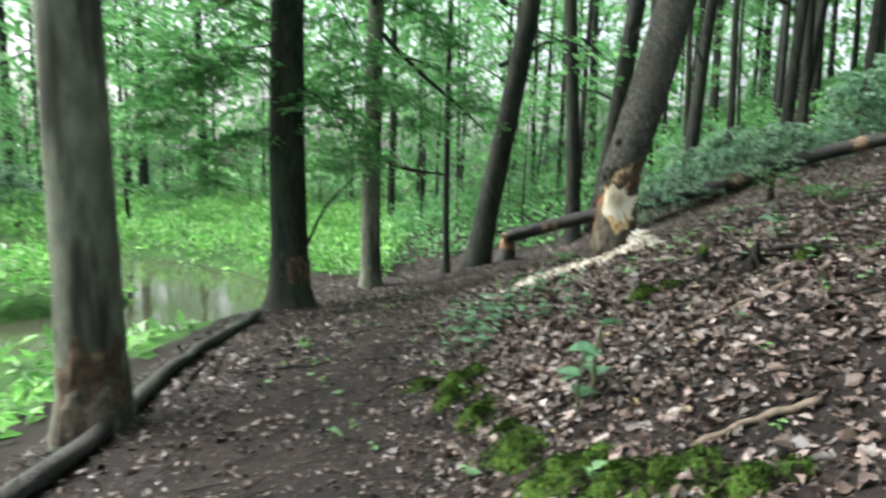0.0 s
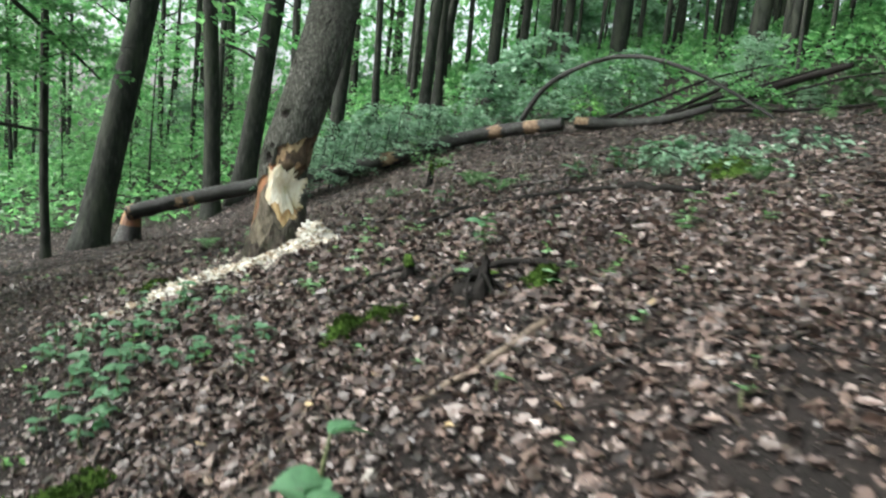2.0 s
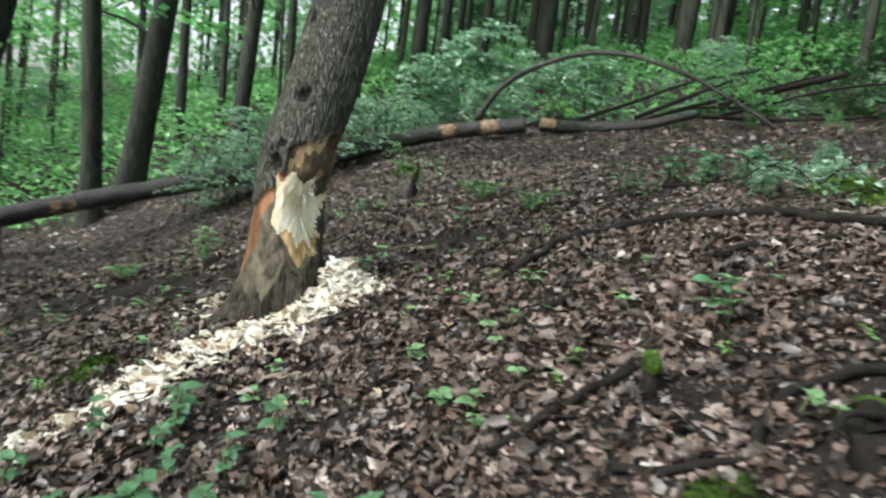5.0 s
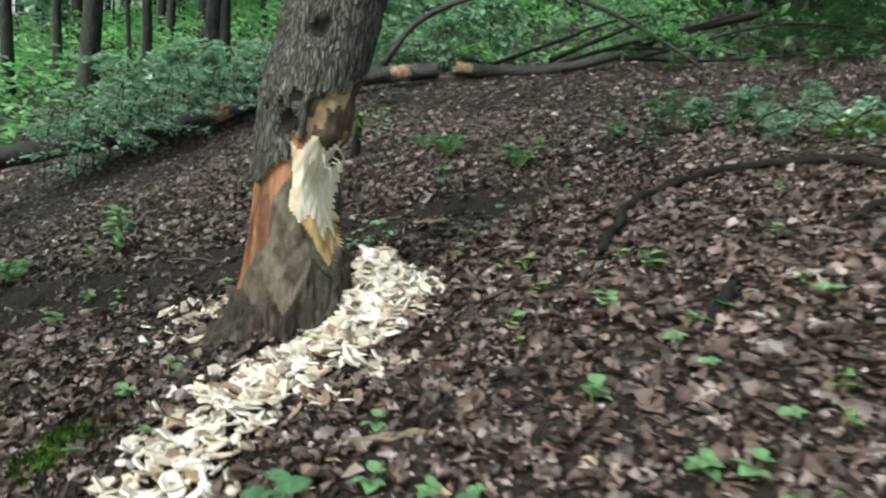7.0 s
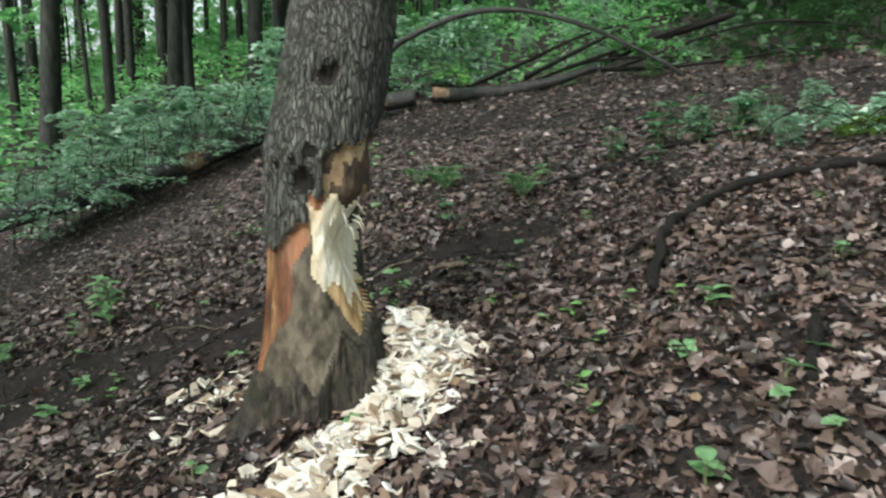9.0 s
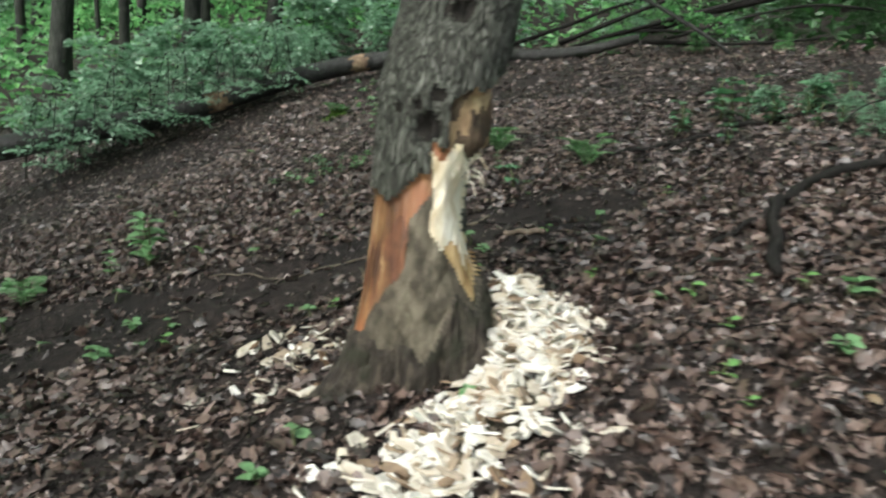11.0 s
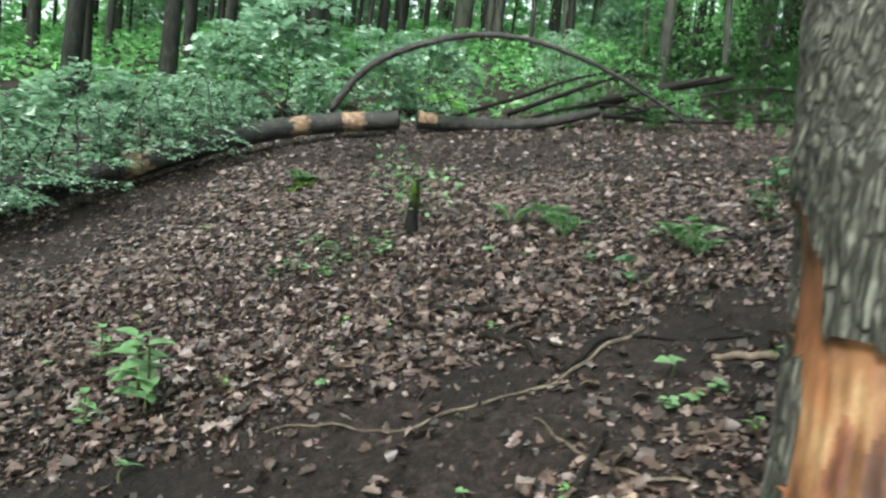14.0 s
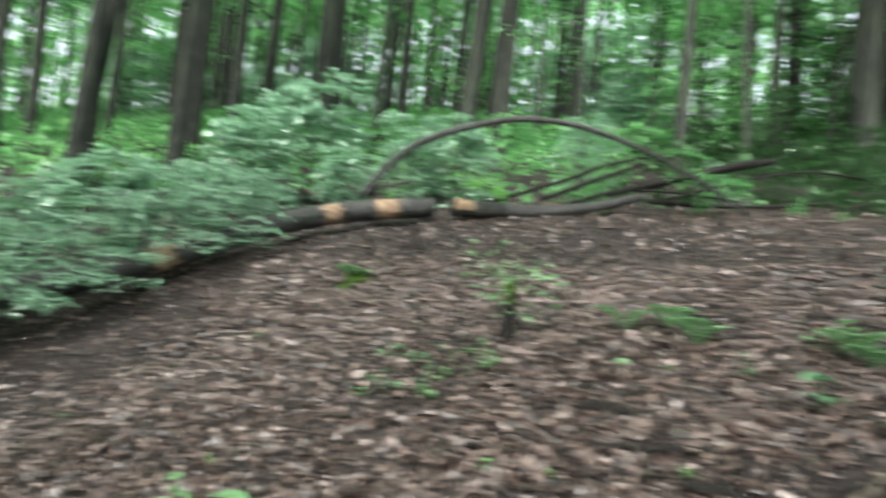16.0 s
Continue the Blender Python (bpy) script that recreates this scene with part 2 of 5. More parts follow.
# ---- mesh helpers ----
def mesh_np(name, verts, faces, mats, smooth=True, index=None):
    """A mesh from arrays; faces all of one length."""
    verts, faces = np.asarray(verts, dtype=np.float32), np.asarray(faces, dtype=np.int32)
    me = bpy.data.meshes.new(name)
    k = faces.shape[1]
    me.vertices.add(len(verts))
    me.vertices.foreach_set("co", verts.ravel())
    me.loops.add(faces.size)
    me.loops.foreach_set("vertex_index", faces.ravel())
    me.polygons.add(len(faces))
    me.polygons.foreach_set("loop_start", np.arange(0, faces.size, k, dtype=np.int32))
    me.polygons.foreach_set("loop_total", np.full(len(faces), k, dtype=np.int32))
    me.polygons.foreach_set("use_smooth", np.full(len(faces), smooth))
    for m in mats if isinstance(mats, (list, tuple)) else [mats]:
        me.materials.append(m)
    if index is not None:
        me.polygons.foreach_set("material_index", np.asarray(index, dtype=np.int32))
    me.update(calc_edges=True)
    me.validate()
    return me


def piece(name, verts, faces, mat, parent=None, label="", smooth=True):
    ob = new(name, mesh_np(name, verts, faces, mat, smooth))
    if parent:
        ob.parent = parent
    return tagged(ob, label)


def waves(x, y, seed, scale):
    """Smooth pseudo-noise in -1..1 for arrays."""
    rs = np.random.RandomState(seed)
    out = 0
    for k in range(6):
        a, f, p = rs.uniform(0, math.tau), scale * rs.uniform(0.6, 1.9), rs.uniform(0, math.tau)
        out = out + np.sin((x * math.cos(a) + y * math.sin(a)) * f + p)
    return out / 3.2


# ---- the ground: a wooded slope above a small stream ----
GX = [-4, -2.2, -1, 0, 1, 2, 3, 4.5, 6.5, 9, 13]
GY = [-3, 1, 3.5, 5.5, 7.5, 9.5, 12, 16]
SLOPE = [
    [-0.95, -0.55, -0.26, 0.01, 0.33, 0.67, 1.0, 1.45, 1.9, 2.3, 2.9],
    [-0.95, -0.49, -0.22, 0.02, 0.42, 0.81, 1.13, 1.55, 2.05, 2.51, 3.2],
    [-0.95, -0.47, -0.22, 0.04, 0.47, 0.92, 1.16, 1.53, 2.08, 2.57, 3.3],
    [-0.95, -0.46, -0.23, 0.05, 0.45, 0.82, 1.11, 1.41, 1.95, 2.53, 3.3],
    [-0.95, -0.52, -0.31, -0.08, 0.25, 0.52, 0.8, 1.19, 1.81, 2.43, 3.3],
    [-0.95, -0.68, -0.53, -0.33, -0.09, 0.19, 0.51, 1.02, 1.7, 2.31, 3.31],
    [-0.95, -0.91, -0.82, -0.62, -0.39, -0.15, 0.13, 0.7, 1.55, 2.24, 3.39],
    [-1.0, -1.2, -1.15, -0.98, -0.78, -0.7, -0.61, 0.2, 1.1, 2.01, 3.5],
]
HILL = np.array(SLOPE)
WATER = -1.28
TRENCH = [(0.8, 10.7), (1.5, 9.75), (2.1, 9.25), (2.6, 8.65), (3.0, 8.15), (3.36, 7.78), (3.55, 7.2)]
LEDGE = [(1.35, 9.1), (1.9, 8.5), (2.35, 8.15)]
STREAM = [(-40, 2), (-14, 5.0), (-6.7, 9.3), (-4.6, 11.2), (-4.3, 13.2), (-6.5, 16.0), (-13, 20), (-40, 28)]


def bilinear(x, y):
    gx, gy = np.array(GX, dtype=float), np.array(GY, dtype=float)
    xc, yc = np.clip(x, gx[0], gx[-1] - 1e-6), np.clip(y, gy[0], gy[-1] - 1e-6)
    i, j = np.searchsorted(gx, xc, side="right") - 1, np.searchsorted(gy, yc, side="right") - 1
    fx, fy = (xc - gx[i]) / (gx[i + 1] - gx[i]), (yc - gy[j]) / (gy[j + 1] - gy[j])
    return (HILL[j, i] * (1 - fx) + HILL[j, i + 1] * fx) * (1 - fy) + (HILL[j + 1, i] * (1 - fx) + HILL[j + 1, i + 1] * fx) * fy


def line_distance(x, y, pts):
    best = np.full(np.shape(x), 1e9)
    for (ax, ay), (bx, by) in zip(pts, pts[1:]):
        dx, dy = bx - ax, by - ay
        t = np.clip(((x - ax) * dx + (y - ay) * dy) / (dx * dx + dy * dy), 0, 1)
        best = np.minimum(best, np.hypot(x - ax - t * dx, y - ay - t * dy))
    return best


def ease(t):
    t = np.clip(t, 0, 1)
    return t * t * (3 - 2 * t)


def ground_z(x, y):
    """Height of the ground, for numbers or arrays."""
    x, y = np.asarray(x, dtype=float), np.asarray(y, dtype=float)
    z = 0
    for ox, oy, w in ((0, 0, 0.4), (0.3, 0, 0.15), (-0.3, 0, 0.15), (0, 0.4, 0.15), (0, -0.4, 0.15)):
        z = z + w * bilinear(x + ox, y + oy)
    far = np.maximum(x - 13, 0)
    z = z + 0.3 * np.minimum(far, 25) + 0.04 * np.maximum(far - 25, 0)
    bank = line_distance(x, y, STREAM)
    z = z + 0.018 * waves(x, y, 3, 2.4) + 0.012 * waves(x, y, 5, 7.0)
    z = z - 0.055 * np.exp(-(line_distance(x, y, TRENCH) / 0.15) ** 2) - 0.05 * np.exp(-(line_distance(x, y, LEDGE) / 0.12) ** 2)
    k = 1 - ease((bank - 1.25) / 0.7)
    return z * (1 - k) + (WATER - 0.25) * k


def gz(x, y):
    return float(ground_z(x, y))


def axis_steps(lo, hi, step, out):
    core = list(np.arange(lo, hi + step / 2, step))
    a, s = [], step
    v = core[-1]
    while v < out:
        s *= 1.09
        v += s
        a.append(v)
    b, s = [], step
    v = core[0]
    while v > -out:
        s *= 1.09
        v -= s
        b.append(v)
    return np.array(b[::-1] + core + a)


def build_ground():
    xs, ys = axis_steps(-5.0, 7.0, 0.08, 400), axis_steps(0.5, 12.5, 0.08, 400)
    X, Y = np.meshgrid(xs, ys)
    Z = ground_z(X, Y)
    nx, ny = len(xs), len(ys)
    q = np.arange(nx * ny).reshape(ny, nx)
    faces = np.stack([q[:-1, :-1], q[:-1, 1:], q[1:, 1:], q[1:, :-1]], -1).reshape(-1, 4)
    cx, cy = X[:-1, :-1].ravel() + 0.04, Y[:-1, :-1].ravel() + 0.04
    meadow = (cx + 0.5 * waves(cx, cy, 8, 0.8) < -3.3 - 0.08 * np.maximum(cy - 8, 0)) | ((cy > 15.5 + 0.6 * waves(cx, cy, 9, 0.9)) & (cx < -1.5))
    me = mesh_np("ground", np.stack([X, Y, Z], -1).reshape(-1, 3), faces, [M_SOIL, M_MEADOW], True, meadow.astype(int))
    return tagged(new("ground", me), "sloping woodland floor of dark soil with a meadow beyond", "ground", kind="structure")


ground = build_ground()


def build_water():
    v = [(-45, 0, WATER), (0.0, 0, WATER), (0.0, 95, WATER), (-45, 95, WATER)]
    tagged(piece("water", v, [(0, 1, 2, 3)], M_WATER), "still olive-brown stream water reflecting the sky", "water", kind="structure")


build_water()


# ---- tubes, leaves ----
def smooth_path(pts, n):
    """n points along a Catmull-Rom curve through pts."""
    p = np.array(pts, dtype=float)
    p = np.vstack([2 * p[0] - p[1], p, 2 * p[-1] - p[-2]])
    out = []
    for s in np.linspace(0, len(p) - 3 - 1e-6, n):
        i, t = int(s), s - int(s)
        a, b, c, d = p[i:i + 4]
        out.append(0.5 * (2 * b + (c - a) * t + (2 * a - 5 * b + 4 * c - d) * t * t + (3 * b - a - 3 * c + d) * t ** 3))
    return np.array(out)


def tube_np(path, radii, seg=10, rough=0.0, seed=0, cap=True):
    """A closed, slightly uneven tube along a path: vertices and quads."""
    path, radii = np.asarray(path, dtype=float), np.asarray(radii, dtype=float)
    n = len(path)
    tan = np.gradient(path, axis=0)
    tan /= np.linalg.norm(tan, axis=1)[:, None] + 1e-9
    ref = np.array([0.0, 0, 1]) if abs(tan[0][2]) < 0.8 else np.array([1.0, 0, 0])
    th = np.linspace(0, math.tau, seg, endpoint=False)
    rs = np.random.RandomState(seed)
    ph = rs.uniform(0, math.tau, 4)
    V = []
    for i in range(n):
        u = ref - tan[i] * (ref @ tan[i])
        u /= np.linalg.norm(u)
        ref = u
        w = np.cross(tan[i], u)
        s = i / max(1, n - 1) * n
        k = 1 + rough * (np.sin(2 * th + ph[0] + 0.5 * s) * 0.5 + np.sin(3 * th + ph[1] - 0.8 * s) * 0.4 + np.sin(5 * th + ph[2] + 1.3 * s) * 0.3 + rs.uniform(-0.3, 0.3, seg))
        V.append(path[i] + radii[i] * k[:, None] * (np.cos(th)[:, None] * u + np.sin(th)[:, None] * w))
    V = np.concatenate(V)
    F = []
    for i in range(n - 1):
        for j in range(seg):
            F.append((i * seg + j, i * seg + (j + 1) % seg, (i + 1) * seg + (j + 1) % seg, (i + 1) * seg + j))
    if cap:
        V = np.vstack([V, path[0], path[-1]])
        a, b = n * seg, n * seg + 1
        for j in range(0, seg, 2):
            F.append((a, (j + 2) % seg, j + 1, j))
            e = (n - 1) * seg
            F.append((b, e + j, e + j + 1, e + (j + 2) % seg))
    return V, np.array(F)


def joined(parts):
    V, F, o = [], [], 0
    for v, f in parts:
        V.append(v)
        F.append(np.asarray(f) + o)
        o += len(v)
    return np.concatenate(V), np.concatenate(F)


def unit(a):
    return a / (np.linalg.norm(a, axis=-1, keepdims=True) + 1e-9)


def leaves_np(P, D, U, L, W, fold=0.12, droop=0.15, ragged=0.0):
    """Folded pointed leaves: base P, direction D, upper side U, length L, width W. Six corners, two quads each."""
    P, D, U = np.asarray(P, dtype=float), unit(np.asarray(D, dtype=float)), np.asarray(U, dtype=float)
    S = unit(np.cross(U, D))
    U = unit(np.cross(D, S))
    L, W = np.broadcast_to(L, len(P))[:, None], np.broadcast_to(W, len(P))[:, None]
    k = np.stack([P, P + D * L * 0.3 + S * W * 0.45 + U * W * fold, P + D * L * 0.68 + S * W * 0.4 + U * W * fold, P + D * L - U * L * droop,
                  P + D * L * 0.68 - S * W * 0.4 + U * W * fold, P + D * L * 0.3 - S * W * 0.45 + U * W * fold], 1)
    if ragged:
        k = k + np.random.RandomState(len(P)).normal(0, 1, k.shape) * (L * ragged)[:, None]
    i = np.arange(len(P))[:, None] * 6
    F = np.concatenate([i + [0, 3, 2, 1], i + [0, 5, 4, 3]], 0)
    return k.reshape(-1, 3), F


def diamonds_np(P, D, U, L, W):
    """Small leaves for crowns: one bent quad of two triangles each."""
    D = unit(np.asarray(D, dtype=float))
    S = unit(np.cross(U, D))
    U = unit(np.cross(D, S))
    L, W = np.broadcast_to(L, len(P))[:, None], np.broadcast_to(W, len(P))[:, None]
    k = np.stack([P, P + D * L * 0.5 + S * W * 0.5 + U * W * 0.12, P + D * L - U * L * 0.12, P + D * L * 0.5 - S * W * 0.5 + U * W * 0.12], 1)
    return k.reshape(-1, 3), np.arange(len(P) * 4).reshape(-1, 4)


def spray(rs, c, out, R, n, size, droop=0.25, tilt=0.35):
    """Leaf positions on one flat, drooping branch spray that reaches from c along out."""
    out = np.array([out[0], out[1], 0.0]) / (math.hypot(out[0], out[1]) + 1e-9)
    side = np.array([-out[1], out[0], 0])
    u, v = rs.uniform(0.05, 1, n), rs.uniform(-1, 1, n)
    v = v * (0.55 * np.sqrt(np.maximum(0, 1 - (2 * u - 1.05) ** 2)) + 0.05)
    z = -droop * R * u * u + rs.normal(0, 0.05 * R, n)
    P = np.array(c) + out * (u * R)[:, None] + side * (v * R)[:, None] + np.array([0, 0, 1.0]) * z[:, None]
    D = out + side * (np.sign(v) * rs.uniform(0.2, 1.2, n))[:, None] + rs.normal(0, 0.3, (n, 3))
    U = np.array([0, 0, 1.0]) + rs.normal(0, tilt, (n, 3))
    return P, D, U, size * rs.uniform(0.7, 1.25, n)


def foliage(rs, sprays, ratio=0.6):
    P, D, U, L = (np.concatenate(a) for a in zip(*sprays))
    return diamonds_np(P, D, U, L, L * ratio)


# ---- trees ----
def crown_parts(seed, H, base, spread, n_limbs, leaf, per):
    """Limbs and leaves of a crown for a trunk of height H, its lowest limb at base; local to the tree's foot."""
    rs = np.random.RandomState(seed)
    limbs, sprays = [], []
    for k in range(n_limbs):
        h = base + (H - base) * (k + rs.uniform(0, 0.8)) / n_limbs
        a = k * 2.4 + rs.uniform(-0.5, 0.5)
        reach = spread * (1 - 0.55 * (h - base) / (H - base)) * rs.uniform(0.7, 1.15)
        d = np.array([math.cos(a), math.sin(a), 0])
        p = [np.array([0, 0, h]), d * reach * 0.35 + [0, 0, h + reach * 0.2], d * reach * 0.7 + [0, 0, h + reach * 0.28], d * reach + [0, 0, h + reach * 0.2]]
        path = smooth_path(p, 8)
        limbs.append(tube_np(path[[0, 2, 4, 7]], np.linspace(0.055, 0.012, 4) * (H / 14), 5, 0.1, seed + k, False))
        for s in range(4):
            q = path[min(7, 2 + s * 5 // 3)] + rs.normal(0, 0.25, 3)
            b = a + rs.uniform(-1.3, 1.3)
            sprays.append(spray(rs, q, (math.cos(b), math.sin(b)), rs.uniform(0.9, 1.7), per, leaf))
    return limbs, foliage(rs, sprays)


CROWNS = []
for s_, H_, b_ in ((11, 15, 5.5), (12, 17, 6.5), (13, 14, 4.5), (14, 16, 4.0)):
    lm_, fo_ = crown_parts(s_, H_, b_, 4.6, 11, 0.25, 34)
    CROWNS.append(([("limb", mesh_np("limb", *q_, M_BARK_DARK)) for q_ in lm_] + [("crown", mesh_np("crown", *fo_, M_BEECH, False))], H_))


def trunk_np(r, H, lean, bend, seed, seg=18, flare=0.55, curve=None):
    rs = np.random.RandomState(seed)
    hs = np.concatenate([[-0.25, 0, 0.08, 0.18, 0.32, 0.55, 0.85, 1.2], np.linspace(1.7, H, 16)])
    path = np.stack([lean[0] * hs + bend[0] * (hs / H) ** 2 * H * 0.3 + 0.02 * np.sin(hs * 0.9 + seed), lean[1] * hs + bend[1] * (hs / H) ** 2 * H * 0.3 + 0.02 * np.cos(hs * 0.7 + seed), hs], -1)
    rad = r * (1 - 0.55 * np.clip(hs / H, 0, 1)) * (1 + flare * np.exp(-np.maximum(hs, 0) / 0.28))
    return tube_np(path, rad, seg, 0.035, seed), path


def tree(label, x, y, r, H=15.0, lean=(0, 0), bend=(0, 0), bark=None, seed=1, crown=0, flare=0.55, name="beech_tree"):
    foot = tagged(new(name), label, "tree", "trees of the wood")
    foot.location = (x, y, gz(x, y))
    tv, path = trunk_np(r, H, lean, bend, seed, 20 if r > 0.2 else 12, flare)
    piece("trunk", *tv, bark or M_BARK_DARK, foot)
    if crown is not None:
        top, h = CROWNS[crown % 4]
        for nm, me in top:
            ob = new(nm, me)
            ob.parent = foot
            ob.rotation_euler = (-lean[1] * 0.6, lean[0] * 0.6, seed * 1.7)
            ob.scale = (H / h,) * 3
    else:
        for k in range(3):
            a, h = seed * 1.3 + k * 2.2, 3.2 + 1.6 * k
            c = np.array([np.interp(h, path[:, 2], path[:, 0]), np.interp(h, path[:, 2], path[:, 1]), h])
            d = np.array([math.cos(a), math.sin(a), 0])
            lp = smooth_path([c, c + d * 0.6 + [0, 0, 0.3], c + d * 1.4 + [0, 0, 0.4]], 7)
            piece("limb", *tube_np(lp, np.linspace(0.18, 0.05, 7) * r, 6, 0.08, k), bark or M_BARK_DARK, foot)
    return foot


def branch_part(parent, pts, r0, r1, mat, seed=0, name="branch"):
    n = 4 + 4 * len(pts)
    path = smooth_path(pts, n)
    return piece(name, *tube_np(path, np.linspace(r0, r1, n), 8, 0.08, seed), mat, parent)


grey_beech = tree("thick grey beech trunk gnawed by beavers at its foot", -2.52, 4.75, 0.232, 17, (-0.012, 0.0), (0, 0), M_BARK_GREY, 1, 0, 0.35)
dark_tree = tree("dark wet trunk with pale gnawed bark at its foot", -2.35, 10.35, 0.285, 17, (0.0, 0), (0, 0), M_BARK_DARK, 2, 1, 0.65)
slim_beech = tree("slim grey beech with low side branches", -1.4, 13.4, 0.20, 15, (0.004, 0), (0, 0), M_BARK_GREY, 3, 2, 0.3)
tree("leaning grey-brown beech trunk with pale foot", 0.82, 15.0, 0.27, 16, (0.17, 0), (0.02, 0), M_BARK_DARK, 4, 3, 0.35)
tree("thin crooked young tree beside the path", 0.15, 14.2, 0.075, 10, (-0.06, 0), (0.3, 0), M_BARK_DARK, 5, None, 0.2)
tree("straight dark trunk behind the fallen log", 3.45, 17.6, 0.20, 15, (-0.05, 0), (0, 0), M_BARK_DARK, 6, None, 0.4)
tree("leaning beech trunk behind the fallen log", 4.15, 17.9, 0.27, 16, (0.13, 0.02), (0.02, 0), M_BARK_DARK, 7, None, 0.4)
tree("dark forked trunk beyond the log", 7.0, 19.5, 0.20, 14, (0.08, 0), (0, 0), M_BARK_DARK, 8, None)
tree("dark trunk at the wood's edge", 9.2, 18.5, 0.17, 14, (0.06, 0), (0, 0), M_BARK_DARK, 9, 3)
tree("dark trunk at the wood's edge", 9.9, 19.2, 0.14, 13, (0.12, 0), (0, 0), M_BARK_DARK, 10, 0)
tree("dark trunk at the wood's edge", 11.0, 18.0, 0.18, 14, (0.05, 0), (0, 0), M_BARK_DARK, 21, 1)
tree("slender trunk on the dark slope", 16.5, 3.6, 0.17, 15, (0.0, -0.02), (0, 0), M_BARK_DARK, 22, 2)
tree("dark grey trunk on the slope", 16.8, 5.1, 0.25, 16, (0.0, -0.02), (0, 0), M_BARK_DARK, 23, 3)
tree("straight dark trunk on the slope", 17.5, 14.3, 0.26, 17, (0.0, -0.05), (0, 0), M_BARK_DARK, 24, 0)
tree("grey trunk on the slope", 18.5, 13.8, 0.30, 17, (0.0, -0.04), (0, 0), M_BARK_DARK, 25, 1)

# low side branches of the nearer trunks
branch_part(slim_beech, [(0.15, 0, 2.55), (0.7, -0.1, 2.35), (1.55, -0.2, 2.25)], 0.05, 0.02, M_BARK_DARK, 1)
branch_part(slim_beech, [(0.1, 0, 5.0), (0.9, -0.2, 4.2), (1.7, -0.3, 3.55), (2.2, -0.3, 3.1)], 0.05, 0.015, M_BARK_DARK, 2)
branch_part(slim_beech, [(-0.15, 0, 3.95), (-0.7, -0.1, 3.75), (-1.25, -0.2, 3.3)], 0.035, 0.012, M_BARK_DARK, 3)
branch_part(dark_tree, [(0.25, -0.1, 0.9), (0.6, -0.2, 1.6), (1.1, -0.3, 2.1)], 0.03, 0.01, M_BARK_DARK, 4)


def hanging_spray(label, foot, pts, seed, n, size, mat, r=0.02, reach=0.7, per=40, parent_name="beech_branch"):
    """A leafy branch: twig and the leaves along it."""
    rs = np.random.RandomState(seed)
    ob = tagged(new(parent_name), label, "branch", "leafy branches")
    ob.location = foot
    path = smooth_path(pts, 14)
    twigs = [tube_np(path, np.linspace(r, 0.004, 14), 6, 0.08, seed)]
    sprays = []
    for k in range(n):
        q = path[rs.randint(3, 14)]
        a = rs.uniform(0, math.tau)
        R = reach * rs.uniform(0.5, 1.1)
        e = q + np.array([math.cos(a) * R, math.sin(a) * R, -0.2 * R])
        twigs.append(tube_np(np.array([q, (q + e) / 2 + [0, 0, 0.06], e]), [0.006, 0.004, 0.002], 4, 0, k))
        sprays.append(spray(rs, q, (math.cos(a), math.sin(a)), R, per, size, 0.3, 0.4))
    tagged(piece("branchwork", *joined(twigs), M_BARK_DARK, ob), kind="stuff")
    tagged(piece("foliage", *foliage(rs, sprays, 0.62), mat, ob, smooth=False), kind="stuff")
    return ob


# beech boughs that hang over the stream bank from the dark trunk and the grey beech
for i_, (px_, py_, pz_, dx_, dy_, dz_) in enumerate((
        (-2.4, 10.2, 4.6, -1.3, -0.8, -2.6), (-2.5, 10.2, 3.2, -1.6, -0.6, -1.6), (-2.5, 10.3, 2.0, -1.2, -0.5, -1.2), (-2.3, 10.2, 5.2, -0.6, -1.2, -1.8),
        (-2.6, 10.2, 6.0, -2.6, -0.4, -2.2), (-2.6, 10.3, 4.4, -2.8, 0.3, -1.7), (-2.6, 10.3, 5.4, -3.4, -0.9, -2.6), (-2.5, 10.3, 3.6, -2.2, 0.6, -1.9), (-2.4, 10.4, 6.2, -1.0, -0.6, -2.2),
        (-1.6, 13.4, 5.6, -2.0, -0.4, -2.0), (-1.5, 13.4, 5.4, 1.2, -0.8, -1.6), (-1.4, 13.4, 3.4, -1.6, -0.3, -1.2), (-2.7, 4.9, 4.8, -1.6, 1.6, -1.7), (-2.7, 4.9, 5.2, -0.6, 2.6, -1.9),
        (-1.5, 13.3, 4.2, -0.8, -0.8, -1.4), (-1.3, 13.3, 3.0, 0.9, -0.3, -0.8), (-1.3, 13.3, 4.6, 1.4, -0.4, -1.0), (-1.4, 13.3, 2.2, -0.9, -0.5, -0.8),
        (-2.5, 10.2, 4.0, -1.9, -1.0, -2.9), (-2.6, 10.3, 3.0, -2.4, -0.2, -1.6), (-2.2, 10.3, 4.2, 1.1, -0.3, -1.7), (-2.2, 10.3, 2.6, 0.9, -0.2, -1.2), (-1.2, 13.3, 3.6, 2.0, -0.4, -1.3))):
    hanging_spray("green beech bough drooping over the bank", (px_, py_, pz_), [(0, 0, 0), (dx_ * 0.4, dy_ * 0.4, dz_ * 0.15), (dx_ * 0.8, dy_ * 0.8, dz_ * 0.55), (dx_, dy_, dz_)], 40 + i_, 24, 0.1, M_BEECH, per=52)


